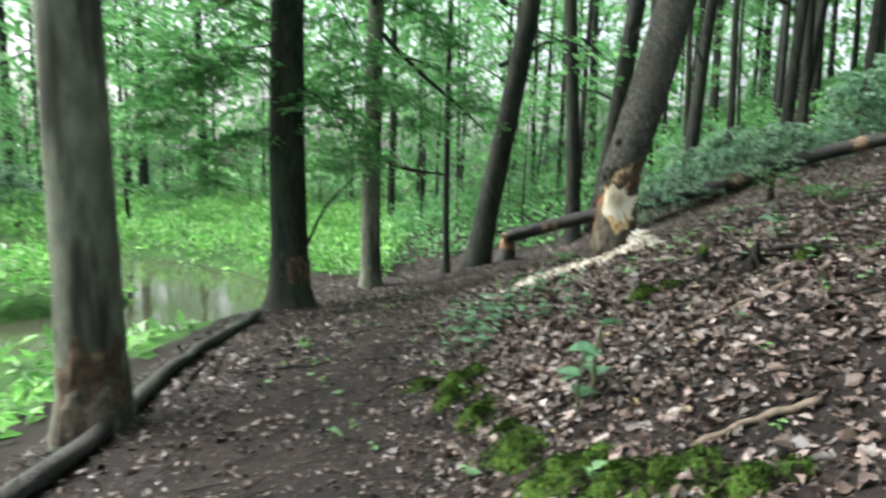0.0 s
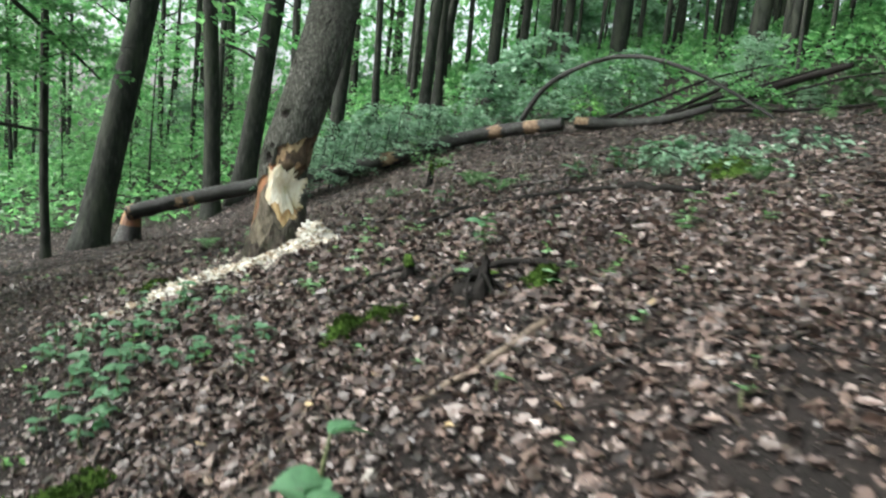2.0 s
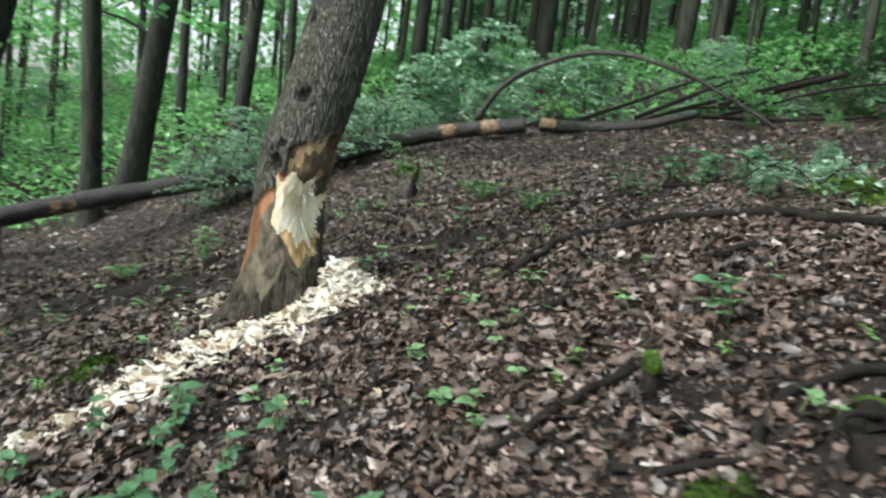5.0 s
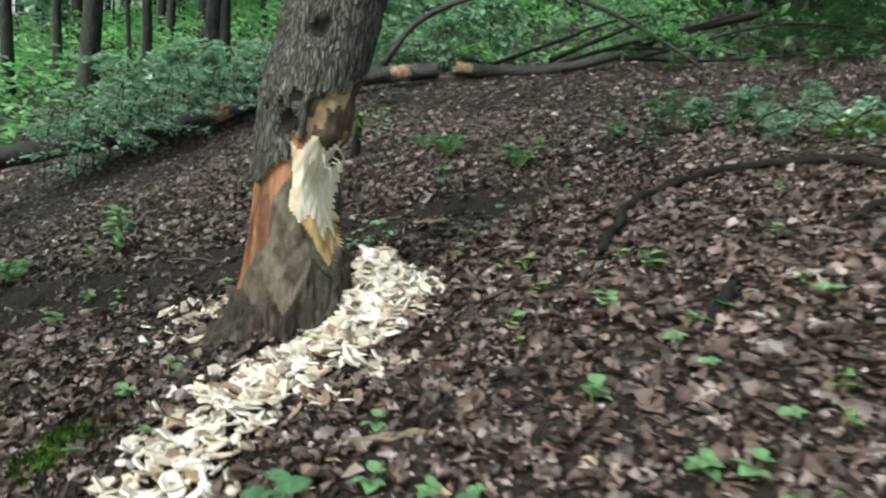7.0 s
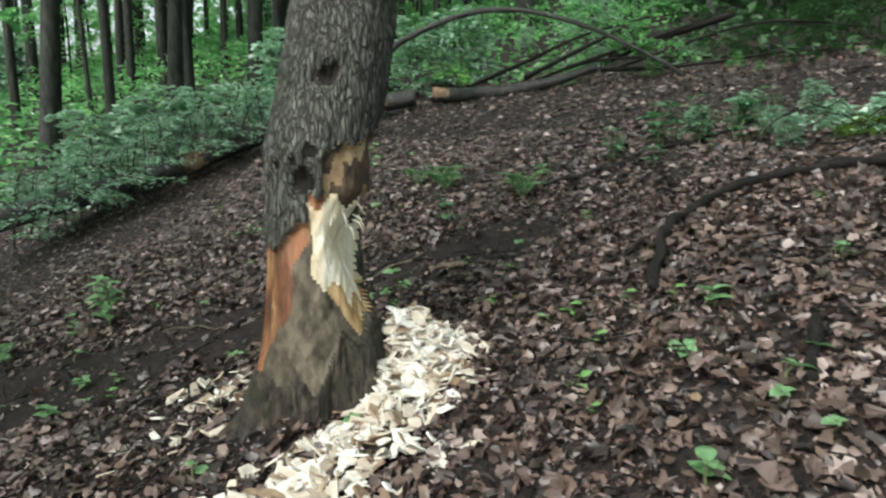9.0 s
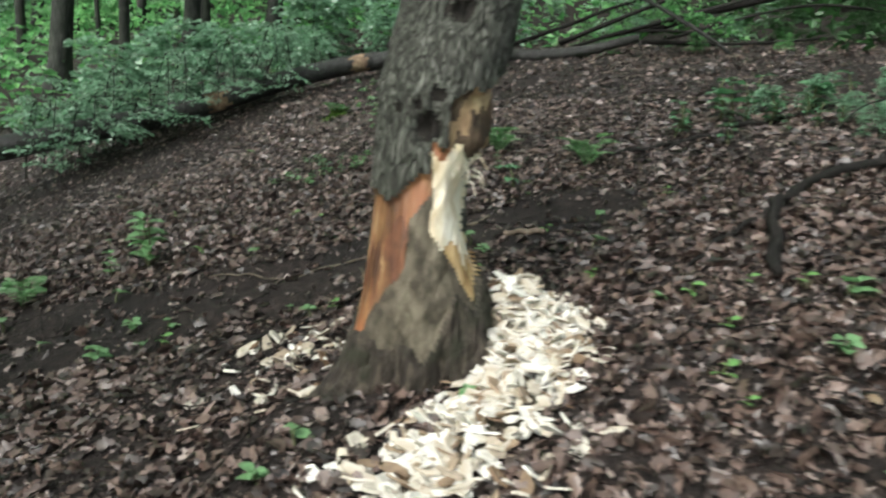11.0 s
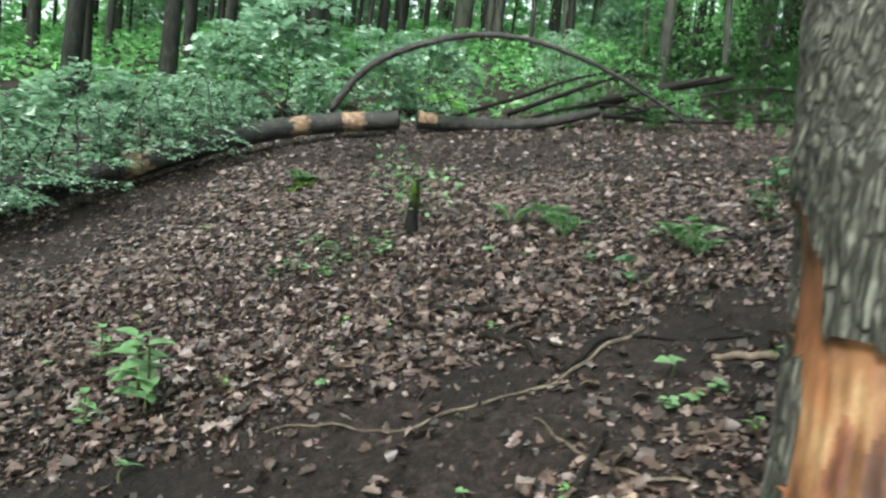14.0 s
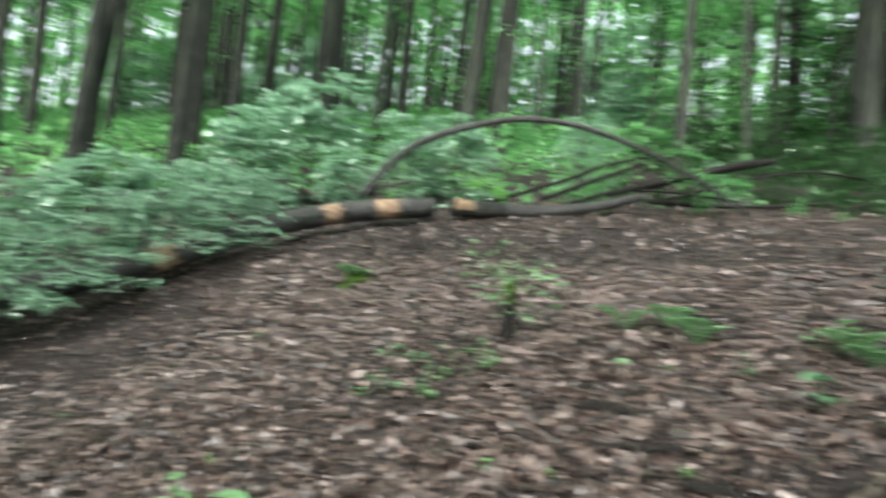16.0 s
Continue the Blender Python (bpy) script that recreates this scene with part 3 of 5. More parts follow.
# ---- understory saplings and the wood around ----
def sapling_parts(seed, H, low, spread, n, per, leaf):
    rs = np.random.RandomState(seed)
    stem_path = np.stack([0.12 * np.sin(np.linspace(0, 2, 9) + seed), 0.1 * np.cos(np.linspace(0, 2.5, 9) + seed), np.linspace(-0.15, H, 9)], -1)
    tubes = [tube_np(stem_path, np.linspace(0.035, 0.008, 9) * H / 4, 6, 0.08, seed)]
    sprays = []
    for k in range(n):
        h = low + (H - low) * rs.uniform(0, 1) ** 0.8
        a = rs.uniform(0, math.tau)
        R = spread * (1.1 - 0.6 * h / H) * rs.uniform(0.6, 1.2)
        q = np.array([np.interp(h, stem_path[:, 2], stem_path[:, 0]), np.interp(h, stem_path[:, 2], stem_path[:, 1]), h])
        e = q + [math.cos(a) * R, math.sin(a) * R, 0.1 * R]
        tubes.append(tube_np(np.array([q, (q + e) / 2 + [0, 0, 0.08 * R], e]), [0.012, 0.008, 0.003], 3, 0, k, False))
        sprays.append(spray(rs, q + (e - q) * 0.25, (math.cos(a), math.sin(a)), R, per, leaf, 0.22, 0.4))
    return tubes[0], joined(tubes[1:]), foliage(rs, sprays)


def sapling_proto(label, seed, H, low, spread, n, per, leaf, mat, name="beech_sapling", cat="sapling"):
    ob = tagged(new(name), label, cat, "undergrowth of the wood")
    st, tw, fo = sapling_parts(seed, H, low, spread, n, per, leaf)
    piece("stem", *st, M_BARK_DARK, ob)
    tagged(piece("branchwork", *tw, M_BARK_DARK, ob), kind="stuff")
    tagged(piece("foliage", *fo, mat, ob, smooth=False), kind="stuff")
    return ob


def turned(x, y, rz, s, dz=0.0):
    return Matrix.Translation((x, y, gz(x, y) + dz)) @ Matrix.Rotation(rz, 4, "Z") @ Matrix.Diagonal((s, s, s, 1))


class Wood:
    """Scatters copies of the prototypes; each prototype is used as the first of its kind."""

    def __init__(self, protos):
        self.protos, self.used = protos, set()

    def put(self, k, m):
        ob = self.protos[k % len(self.protos)]
        if ob.name in self.used:
            return copy_thing(ob, m)
        self.used.add(ob.name)
        ob.matrix_basis = m
        return ob


saplings = Wood([
    sapling_proto("bushy green beech sapling in the wood", 61, 5.5, 0.5, 1.7, 50, 33, 0.165, M_BEECH),
    sapling_proto("young beech with layered green leaves", 62, 7.0, 0.9, 2.0, 54, 33, 0.175, M_BEECH),
    sapling_proto("tall thin beech sapling with spread leaves", 63, 8.5, 2.2, 2.0, 50, 33, 0.175, M_BEECH),
    sapling_proto("low hazel bush with pale green leaves", 64, 3.0, 0.2, 1.4, 40, 30, 0.26, M_HAZEL, "hazel_bush", "bush"),
])
low_bushes = Wood([
    sapling_proto("low leafy beech bush in the undergrowth", 66, 4.4, 0.3, 1.9, 58, 46, 0.17, M_BEECH, "beech_bush", "bush"),
    sapling_proto("low hazel bush with pale leaves", 67, 4.2, 0.3, 1.9, 58, 46, 0.17, M_HAZEL, "hazel_bush", "bush"),
])
# leaf colour carries the shade under the right-hand trees
shaded_bushes = Wood([sapling_proto("thick undergrowth bush on the slope, leaves darkened for shade", 65, 5.0, 0.1, 1.9, 50, 40, 0.19, M_SHADED_LEAF, "shaded_bush", "bush")])


def tall_proto(seed, r, bark, crown, label):
    ob = tree(label, 0, 0, r, 16, (0.02 * math.sin(seed), 0.02 * math.cos(seed)), (0, 0), bark, seed, crown, 0.4)
    return ob


tall = Wood([tall_proto(71, 0.16, M_BARK_DARK, 0, "tall dark forest tree with high crown"), tall_proto(72, 0.2, M_BARK_DARK, 1, "tall dark beech with high crown"), tall_proto(75, 0.18, M_BARK_DARK, 2, "tall straight dark beech tree"),
             tall_proto(73, 0.11, M_BARK_DARK, 2, "slender dark forest tree"), tall_proto(74, 0.24, M_BARK_DARK, 3, "thick dark forest tree with high crown")])


def scatter(rs, wood, n, region, keep, gap, size):
    done = []
    tries = 0
    while len(done) < n and tries < n * 60:
        tries += 1
        x, y = rs.uniform(region[0], region[1]), rs.uniform(region[2], region[3])
        if not keep(x, y) or any(math.hypot(x - a, y - b) < gap for a, b in done):
            continue
        done.append((x, y))
        wood.put(rs.randint(0, 97), turned(x, y, rs.uniform(0, math.tau), rs.uniform(*size), -0.05))


def off_stream(x, y):
    return float(line_distance(x, y, STREAM)) > 1.9


rs_ = np.random.RandomState(5)
# hillside wood
scatter(rs_, tall, 84, (12.5, 40, -10, 42), lambda x, y: x > 13 or y > 17, 1.5, (0.8, 1.15))
scatter(rs_, tall, 15, (-2.5, 12, 22, 48), off_stream, 2.6, (0.8, 1.15))
scatter(rs_, tall, 14, (-34, -7, 24, 55), off_stream, 3.5, (0.85, 1.2))
scatter(rs_, tall, 10, (-16, 14, -22, -6), off_stream, 2.6, (0.8, 1.15))
scatter(rs_, low_bushes, 22, (10.5, 17, 9.5, 20), lambda x, y: x > 10.8 or y > 15.5, 1.1, (0.26, 0.48))
scatter(rs_, saplings, 24, (17, 36, 10, 38), lambda x, y: True, 1.9, (0.9, 1.7))
scatter(rs_, low_bushes, 10, (5.5, 10.5, 14.2, 18), off_stream, 1.1, (0.26, 0.42))
scatter(rs_, saplings, 22, (-2.0, 14, 22, 44), off_stream, 2.2, (0.5, 1.0))
scatter(rs_, saplings, 22, (-30, -5.5, 20, 46), off_stream, 2.2, (0.6, 1.3))
scatter(rs_, saplings, 8, (-10, 10, -14, -5), off_stream, 2.2, (0.7, 1.1))
# bushes in the leaf colour that has the slope's shade in it
scatter(rs_, shaded_bushes, 22, (10.4, 19, -3, 6.2), lambda x, y: x > 10.8, 1.3, (0.35, 0.7))


# more trees and shade-coloured bushes, added to darken the right-hand slope
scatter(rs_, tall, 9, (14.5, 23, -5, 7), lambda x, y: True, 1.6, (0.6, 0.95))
scatter(rs_, shaded_bushes, 14, (13, 20, -4, 7.0), lambda x, y: True, 1.3, (0.6, 1.0))
scatter(rs_, shaded_bushes, 20, (19, 30, -12, 6.0), lambda x, y: True, 1.7, (1.5, 2.4))
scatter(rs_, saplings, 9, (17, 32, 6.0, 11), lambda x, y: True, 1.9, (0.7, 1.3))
scatter(rs_, shaded_bushes, 6, (10.6, 14, 5.0, 8.0), lambda x, y: True, 1.0, (0.3, 0.5))
scatter(rs_, low_bushes, 6, (10.6, 14, 8.0, 10.5), lambda x, y: True, 1.0, (0.28, 0.45))
# further tall trees, added so that their crowns shade this slope
scatter(rs_, tall, 11, (11.8, 19, -9, 3.2), lambda x, y: True, 1.9, (0.85, 1.1))
slender = Wood([tree("slender straight young trunk in the wood", 0, 0, 0.085, 15, (0.03, 0.02), (0.02, 0), M_BARK_DARK, 171, None, 0.3, "young_tree"),
                tree("thin leaning young trunk in the wood", 0, 0, 0.06, 13, (-0.05, 0.04), (0.03, 0.02), M_BARK_DARK, 172, None, 0.3, "young_tree"),
                tree("slender dark young beech trunk", 0, 0, 0.10, 15, (0.01, -0.03), (0.01, 0), M_BARK_DARK, 173, None, 0.3, "young_tree")])
scatter(rs_, slender, 62, (14, 36, -2, 34), lambda x, y: True, 1.0, (0.85, 1.25))
scatter(rs_, slender, 12, (3, 13, 18, 32), lambda x, y: True, 1.2, (0.85, 1.2))


def far_woods():
    rs = np.random.RandomState(9)
    n = 84000
    a, d = rs.uniform(0, math.tau, n), rs.uniform(44, 80, n)
    a[:68000] = rs.uniform(-0.75, 2.2, 68000)
    thin = (a < 0.6) & (a > -0.8) & (rs.uniform(0, 1, n) < 0.45)
    a, d = a[~thin], d[~thin]
    n = len(a)
    x, y = d * np.sin(a), d * np.cos(a) + 5
    z = ground_z(x, y) + 24 * rs.uniform(0, 1, n) ** 1.1
    P = np.stack([x, y, z], -1)
    D = rs.normal(0, 1, (n, 3))
    U = np.array([0, 0, 1.0]) + rs.normal(0, 0.6, (n, 3))
    L = rs.uniform(0.5, 1.0, n)
    tagged(piece("far_woods", *diamonds_np(P, D, U, L, L * 0.6), M_BEECH, smooth=False), "green foliage of the distant wood all around", "woods", kind="stuff")


far_woods()


def undergrowth():
    """Low leaves that hide the soil in the wood beyond the clearing."""
    rs = np.random.RandomState(14)
    n = 76000
    x, y = rs.uniform(-2, 34, n), rs.uniform(-6, 40, n)
    w = waves(x, y, 15, 0.9)
    edge = np.maximum(np.minimum(np.maximum(x - 10.4 + 0.9 * ease((8.0 - y) / 2) - 0.5 * w, 0), 3), np.minimum(np.maximum(y - 17.5 - 0.5 * w, 0), 3))
    k = (edge > 0.05) & (rs.uniform(0, 1, n) < 0.35 + 0.5 * (w > -0.2))
    x, y, edge, w = x[k], y[k], edge[k], w[k]
    n = len(x)
    z = ground_z(x, y) + (0.15 + 0.28 * edge + 0.15 * w) * rs.uniform(0, 1, n)
    D = rs.normal(0, 1, (n, 3)) * [1, 1, 0.4]
    U = np.array([0, 0, 1.0]) + rs.normal(0, 0.4, (n, 3))
    L = rs.uniform(0.10, 0.2, n) * (1 + 0.02 * np.hypot(x, y))
    P = np.stack([x, y, z], -1)
    # right-hand leaves take the darker colour, which paints in canopy shade
    shaded = y + 0.8 * w < 9.2
    for m, mat, lab in ((~shaded, M_BEECH, "low green undergrowth leaves among the trees"), (shaded, M_SHADED_LEAF, "undergrowth leaves on the slope, darkened for the shade there")):
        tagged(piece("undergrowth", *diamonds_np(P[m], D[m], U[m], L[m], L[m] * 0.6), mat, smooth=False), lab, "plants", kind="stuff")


undergrowth()
for i_, (x_, y_, s_) in enumerate(((-11.5, 13.5, 0.3), (-9.3, 15.0, 0.36), (-7.2, 14.6, 0.26), (-6.2, 16.5, 0.36), (-8.5, 18.5, 0.42), (-11, 18, 0.4), (-5.6, 20.5, 0.4), (-14, 16, 0.4), (-1.6, 17.5, 0.3), (0.3, 18.4, 0.34), (2.2, 19.3, 0.3))):
    low_bushes.put(0, turned(x_, y_, i_ * 2.1, s_, -0.04))


def meadow_herbs():
    rs = np.random.RandomState(10)
    n = 44000
    x, y = rs.uniform(-24, 4, n), 5 + 32 * rs.uniform(0, 1, n) ** 1.3
    bank = line_distance(x, y, STREAM)
    near_ = (y - 11.2) < 0.85 * (x + 4.6)
    keep = (bank > np.where(near_, 1.75, 1.5)) & (rs.uniform(0, 1, n) < np.where(near_, 0.5, 1)) & ((x < -3.4 - 0.07 * np.maximum(y - 8, 0)) | ((y > 15.5) & (x < -1.2)))
    x, y = x[keep], y[keep]
    n = len(x)
    beyond = (y - 11.2) > 0.85 * (x + 4.6)
    tall_ = np.where(beyond, 0.55 + 0.4 * waves(x, y, 12, 1.3), 0.10 + 0.06 * waves(x, y, 12, 1.0))
    z = ground_z(x, y) + np.maximum(tall_, 0.1) * rs.uniform(0, 1, n)
    D = rs.normal(0, 1, (n, 3)) * [1, 1, 0.7] + [0, 0, 0.5]
    U = np.array([0, 0, 1.0]) + rs.normal(0, 0.5, (n, 3))
    L = rs.uniform(0.12, 0.26, n) * (1 + y / 60)
    tagged(piece("meadow_herbs", *diamonds_np(np.stack([x, y, z], -1), D, U, L, L * 0.45), M_BRIGHT, smooth=False), "bright green meadow herbs along the stream", "plants", kind="stuff")


meadow_herbs()


# ---- the gnawed oak ----
def oak_axis(z):
    z = np.asarray(z, dtype=float)
    h = z - 1.5
    up, dn = np.clip(h, 0, 1.2), np.minimum(h, 0)
    x = 1.926 + 0.319 * np.maximum(h, 0) - 0.065 * (1 - np.exp(dn / 0.25))
    y = 7.306 - 0.04 * np.maximum(h, 0) + 0.16 * up * up + np.maximum(h - 1.2, 0) * 0.30 - 0.07 * (1 - np.exp(dn / 0.4))
    return x, y


def oak():
    foot = tagged(new("oak_tree"), "leaning furrowed oak trunk gnawed white by a beaver at its waist", "tree", "trees of the wood")
    fx, fy = (float(v) for v in oak_axis(0.45))
    fz = gz(fx, fy)
    foot.location = (fx, fy, fz)
    zs = np.concatenate([np.arange(0.2, 3.4, 0.0145), np.linspace(3.45, 12, 40)])
    seg = 204
    th = np.linspace(0, math.tau, seg, endpoint=False)
    T, Z = np.meshgrid(th, zs)
    deg = np.degrees(T)
    edge = 5 * waves(T * 4, Z * 7, 31, 1.5) + 1.2 * waves(T * 6, Z * 22, 32, 1.6)
    ze = 0.024 * waves(T * 3, Z * 5, 33, 1.6) + 0.010 * waves(T * 11, Z * 20, 34, 1.5)
    # base radius, foot flare with buttress lobes
    low = np.exp(-np.maximum(Z - 0.42, 0) / 0.15)
    R = 0.212 + 0.028 * np.clip((1.25 - Z) / 0.5, 0, 1) + low * (0.02 + 0.04 * np.sin(3 * T + 0.6) + 0.022 * np.sin(7 * T + 2)) + 0.016 * np.clip((0.8 - Z) / 0.2, 0, 1) * waves(T * 3, Z * 7, 48, 1.5)
    R = R + 0.095 * np.exp(-np.maximum(Z - 0.40, 0) / 0.15) * np.exp(-((deg - 142) / 24) ** 2) + 0.04 * np.exp(-np.maximum(Z - 0.45, 0) / 0.1) * np.exp(-((deg - 235) / 14) ** 2)
    R = R * (1 - 0.35 * np.clip((Z - 3) / 9, 0, 1))
    # regions: D and H are the angle and the height with ragged edges
    D, H = deg + edge, Z + ze
    left = np.interp(Z, [0.78, 0.85, 0.92, 0.97, 1.02, 1.15, 1.28], [268, 249, 238, 226, 215, 211, 209])
    cut = (D > left) & (D < 352) & (H > 0.80 + 0.0017 * np.maximum(deg - 266, 0)) & (H < 1.275 + 0.0002 * np.minimum(deg - 210, 50) - 0.0008 * np.maximum(deg - 262, 0))
    yellow = cut & (H + 0.5 * ze < np.interp(deg, [235, 262, 290, 345], [0.955, 0.895, 0.90, 0.95]))
    white = cut & ~yellow
    peeled = ~cut & (D > np.interp(Z, [1.25, 1.44, 1.5, 1.58], [229, 231, 249, 268])) & (D < 338) & (Z > 1.1) & (H < 1.48 + 0.0014 * np.clip(deg - 245, 0, 80))
    tan = peeled & (np.maximum(np.abs(deg - 262 - 120 * (Z - 1.49)) / 17, np.abs(Z - 1.49) / 0.05) + 0.75 * waves(T * 9, Z * 14, 35, 1.4) < 1)
    tan |= peeled & (np.maximum(np.abs(deg - 241 - 90 * (Z - 1.385)) / 12, np.abs(Z - 1.385) / 0.055) + 0.65 * waves(T * 9, Z * 14, 36, 1.4) < 1)
    tan |= peeled & (((deg - 291) / 12) ** 2 + ((Z - 1.31) / 0.035) ** 2 + 0.6 * waves(T * 9, Z * 18, 37, 1.4) < 1)
    brown = peeled & ~tan
    orange = ~cut & ~peeled & (D > 108) & (D < np.interp(Z, [0.62, 0.72, 0.8, 0.9, 1.06, 1.14, 1.3], [160, 164, 172, 190, 192, 210, 213]))
    orange &= (H > 0.64 + 0.003 * np.maximum(140 - deg, 0)) & (Z + 0.5 * ze < np.interp(deg, [110, 134, 160, 172, 190, 208, 213], [1.10, 1.15, 1.11, 1.13, 1.17, 1.22, 1.28]))
    orange &= Z < np.interp(deg, [110, 134, 160, 172, 190, 208, 213], [1.14, 1.19, 1.15, 1.17, 1.21, 1.26, 1.3]) - 0.045 * np.abs(waves(T * 28, Z * 1.5, 56, 1.2))
    orange |= ~cut & ~peeled & (D > 210) & (D < 232) & (Z > 1.2) & (H < 1.305)
    orange |= ~cut & ~peeled & (D > 84) & (D < np.interp(Z, [1.10, 1.26, 1.35, 1.43], [128, 120, 111, 99])) & (H > 1.07) & (H < 1.43)
    rust = orange & (((deg - 182) / 15) ** 2 + ((Z - 0.93) / 0.11) ** 2 + 0.7 * waves(T * 8, Z * 9, 38, 1.3) < 1)
    rust |= orange & (((deg - 148) / 12) ** 2 + ((Z - 0.86) / 0.16) ** 2 + 0.8 * waves(T * 8, Z * 9, 39, 1.3) < 0.8)
    orange &= ~rust
    bare = cut | peeled | orange | rust
    ragged = ze + 0.02 * waves(T * 6, Z * 9, 54, 1.4)
    foot_top = np.interp(deg, [100, 150, 166, 178, 212, 224, 240, 262, 278, 292, 340], [0.58, 0.64, 0.63, 0.62, 0.64, 0.70, 0.77, 0.80, 0.80, 0.87, 0.97])
    old = ~bare & (D > 158) & (D < 300) & (Z + ragged > foot_top) & (Z < np.interp(deg, [158, 176, 192, 206, 214], [0.86, 0.98, 1.08, 1.14, 1.3]))
    foot_dark = ~bare & ~old & (D > 92) & (D < 356) & (Z + ragged <= foot_top) & (Z > 0.3)
    bark = ~(bare | old | foot_dark)
    # notch cut into the trunk, bark thickness, furrows
    cut_depth = np.interp(deg, [206, 225, 235, 250, 276, 300, 338, 350, 358], [0, 0.02, 0.05, 0.085, 0.145, 0.16, 0.165, 0.09, 0])
    prof = np.where(Z > 1.13, np.clip(1 - (Z - 1.13) / 0.19, 0, 1) ** 0.9, np.clip(1 - (1.13 - Z) / 0.42, 0, 1) ** 1.1)
    R = R - cut_depth * prof
    R = R - 0.018 * (bare | old) - 0.012 * peeled + (old | foot_dark) * (0.006 * waves(T * 9, Z * 22, 46, 1.4) + 0.004 * waves(T * 20, Z * 50, 47, 1.4)) + (foot_dark) * (0.012 * waves(T * 5, Z * 12, 50, 1.5) + 0.014 * np.minimum(1, 2 * np.abs(waves(T * 11, Z * 4, 55, 1.2))) - 0.006)
    R = R + (0.004 * waves(T * 7, Z * 26, 41, 1.3) + 0.0022 * waves(T * 16, Z * 60, 49, 1.3)) * cut
    R = R + peeled * (0.008 * waves(T * 8, Z * 30, 51, 1.4)) + (orange | rust) * 0.003 * waves(T * 18, Z * 9, 52, 1.3)
    fur = np.abs(waves(T * 30 + 0.5 * waves(T * 9, Z * 9, 53, 1.2), Z * 2.2, 42, 1.15))
    R = R + bark * (0.006 * np.minimum(1, 2.4 * fur) - 0.003 + 0.003 * waves(T * 60, Z * 30, 43, 1.2))
    # knots and old scars in the bark
    knots, spots = np.zeros(Z.shape, bool), []
    for kd, kz, kr, dep in ((203, 1.36, 0.06, 0.055), (213, 1.74, 0.055, 0.04), (172, 1.41, 0.028, 0.03), (193, 1.43, 0.03, 0.025), (212, 1.46, 0.03, 0.02), (182, 2.2, 0.045, 0.03)):
        q = np.hypot((deg - kd) / 57.3 * 0.2, Z - kz) / kr
        q = q * (1 + 0.3 * waves(T * 12, Z * 14, 44, 1.5))
        knots |= bark & (q < 0.75)
        spots.append(bark & (q < 0.75))
        R = R - dep * np.exp(-(q * 1.2) ** 2) + 0.006 * np.exp(-((q - 1.3) / 0.4) ** 2)
    ax, ay = oak_axis(Z)
    bark &= ~knots
    V = np.stack([ax + R * np.cos(T) - fx, ay + R * np.sin(T) - fy, Z - fz], -1).reshape(-1, 3)
    n = len(zs)
    q = np.arange(n * seg).reshape(n, seg)
    F = np.stack([q[:-1], np.roll(q[:-1], -1, 1), np.roll(q[1:], -1, 1), q[1:]], -1)
    for nm, mask, mat, lab in (("trunk", bark, M_BARK_OAK, ""), ("gnawed_wood", white, M_WHITE, "fresh white gnawed wood"), ("bared_wood", yellow, M_YELLOW, "yellow bared wood below the notch"), ("peeled_wood", tan, M_TAN, "cream blocks of peeled wood"), ("inner_bark", brown, M_BROWN, "dark brown gnawed inner bark"), ("rust_stain", rust, M_RUST, "rust-red stained sapwood"),
                               ("stripped_sapwood", orange, M_ORANGE, "orange stripped sapwood"), ("wet_foot", foot_dark, M_FOOT, "dark wet mossy wood"), ("weathered_wood", old, M_WEATHERED, "weathered brown bare wood"), *(("knot", s, M_HOLE, "dark hollow bark knot") for s in spots)):
        if not mask[:-1].any():
            continue
        f = F[mask[:-1]].reshape(-1, 4)
        used, inv = np.unique(f, return_inverse=True)
        piece(nm, V[used], inv.reshape(-1, 4), mat, foot, lab)
    # torn fibres at the upper lip of the notch
    rs = np.random.RandomState(3)
    for k in range(7):
        z0 = rs.uniform(1.19, 1.27)
        a0 = radians(rs.uniform(232, 300))
        cx, cy = oak_axis(z0)
        p = np.array([cx - fx + 0.14 * math.cos(a0), cy - fy + 0.14 * math.sin(a0), z0 - fz])
        o = np.array([math.cos(a0), math.sin(a0), 0])
        piece("torn_fibre", *tube_np(np.array([p, p + o * 0.03 + [0, 0, rs.uniform(-0.02, 0.01)], p + o * rs.uniform(0.04, 0.07) + [0, 0, -rs.uniform(0.02, 0.06)]]), [0.0035, 0.003, 0.001], 5, 0, k), M_WHITE, foot, "thin torn white fibre")
    for nm, me in CROWNS[1][0]:
        ob = new(nm, me)
        ob.parent, ob.location, ob.scale = foot, (2.9, 2.8, 4.5), (0.75, 0.75, 0.75)
    return foot


oak()


# ---- the fallen log, its stump and its branches ----
LOG = [(1.45, 15.3, -0.12), (2.4, 14.95, 0.22), (3.2, 14.6, 0.48), (4.3, 14.1, 0.83), (5.6, 13.45, 1.27), (6.6, 13.1, 1.68), (7.6, 12.72, 2.03), (8.15, 12.28, 2.20), (8.6, 11.65, 2.335)]
LOG_END = [(8.72, 11.42, 2.37), (9.0, 11.0, 2.385), (9.3, 10.4, 2.435), (9.5, 9.8, 2.55), (9.68, 9.15, 2.75)]


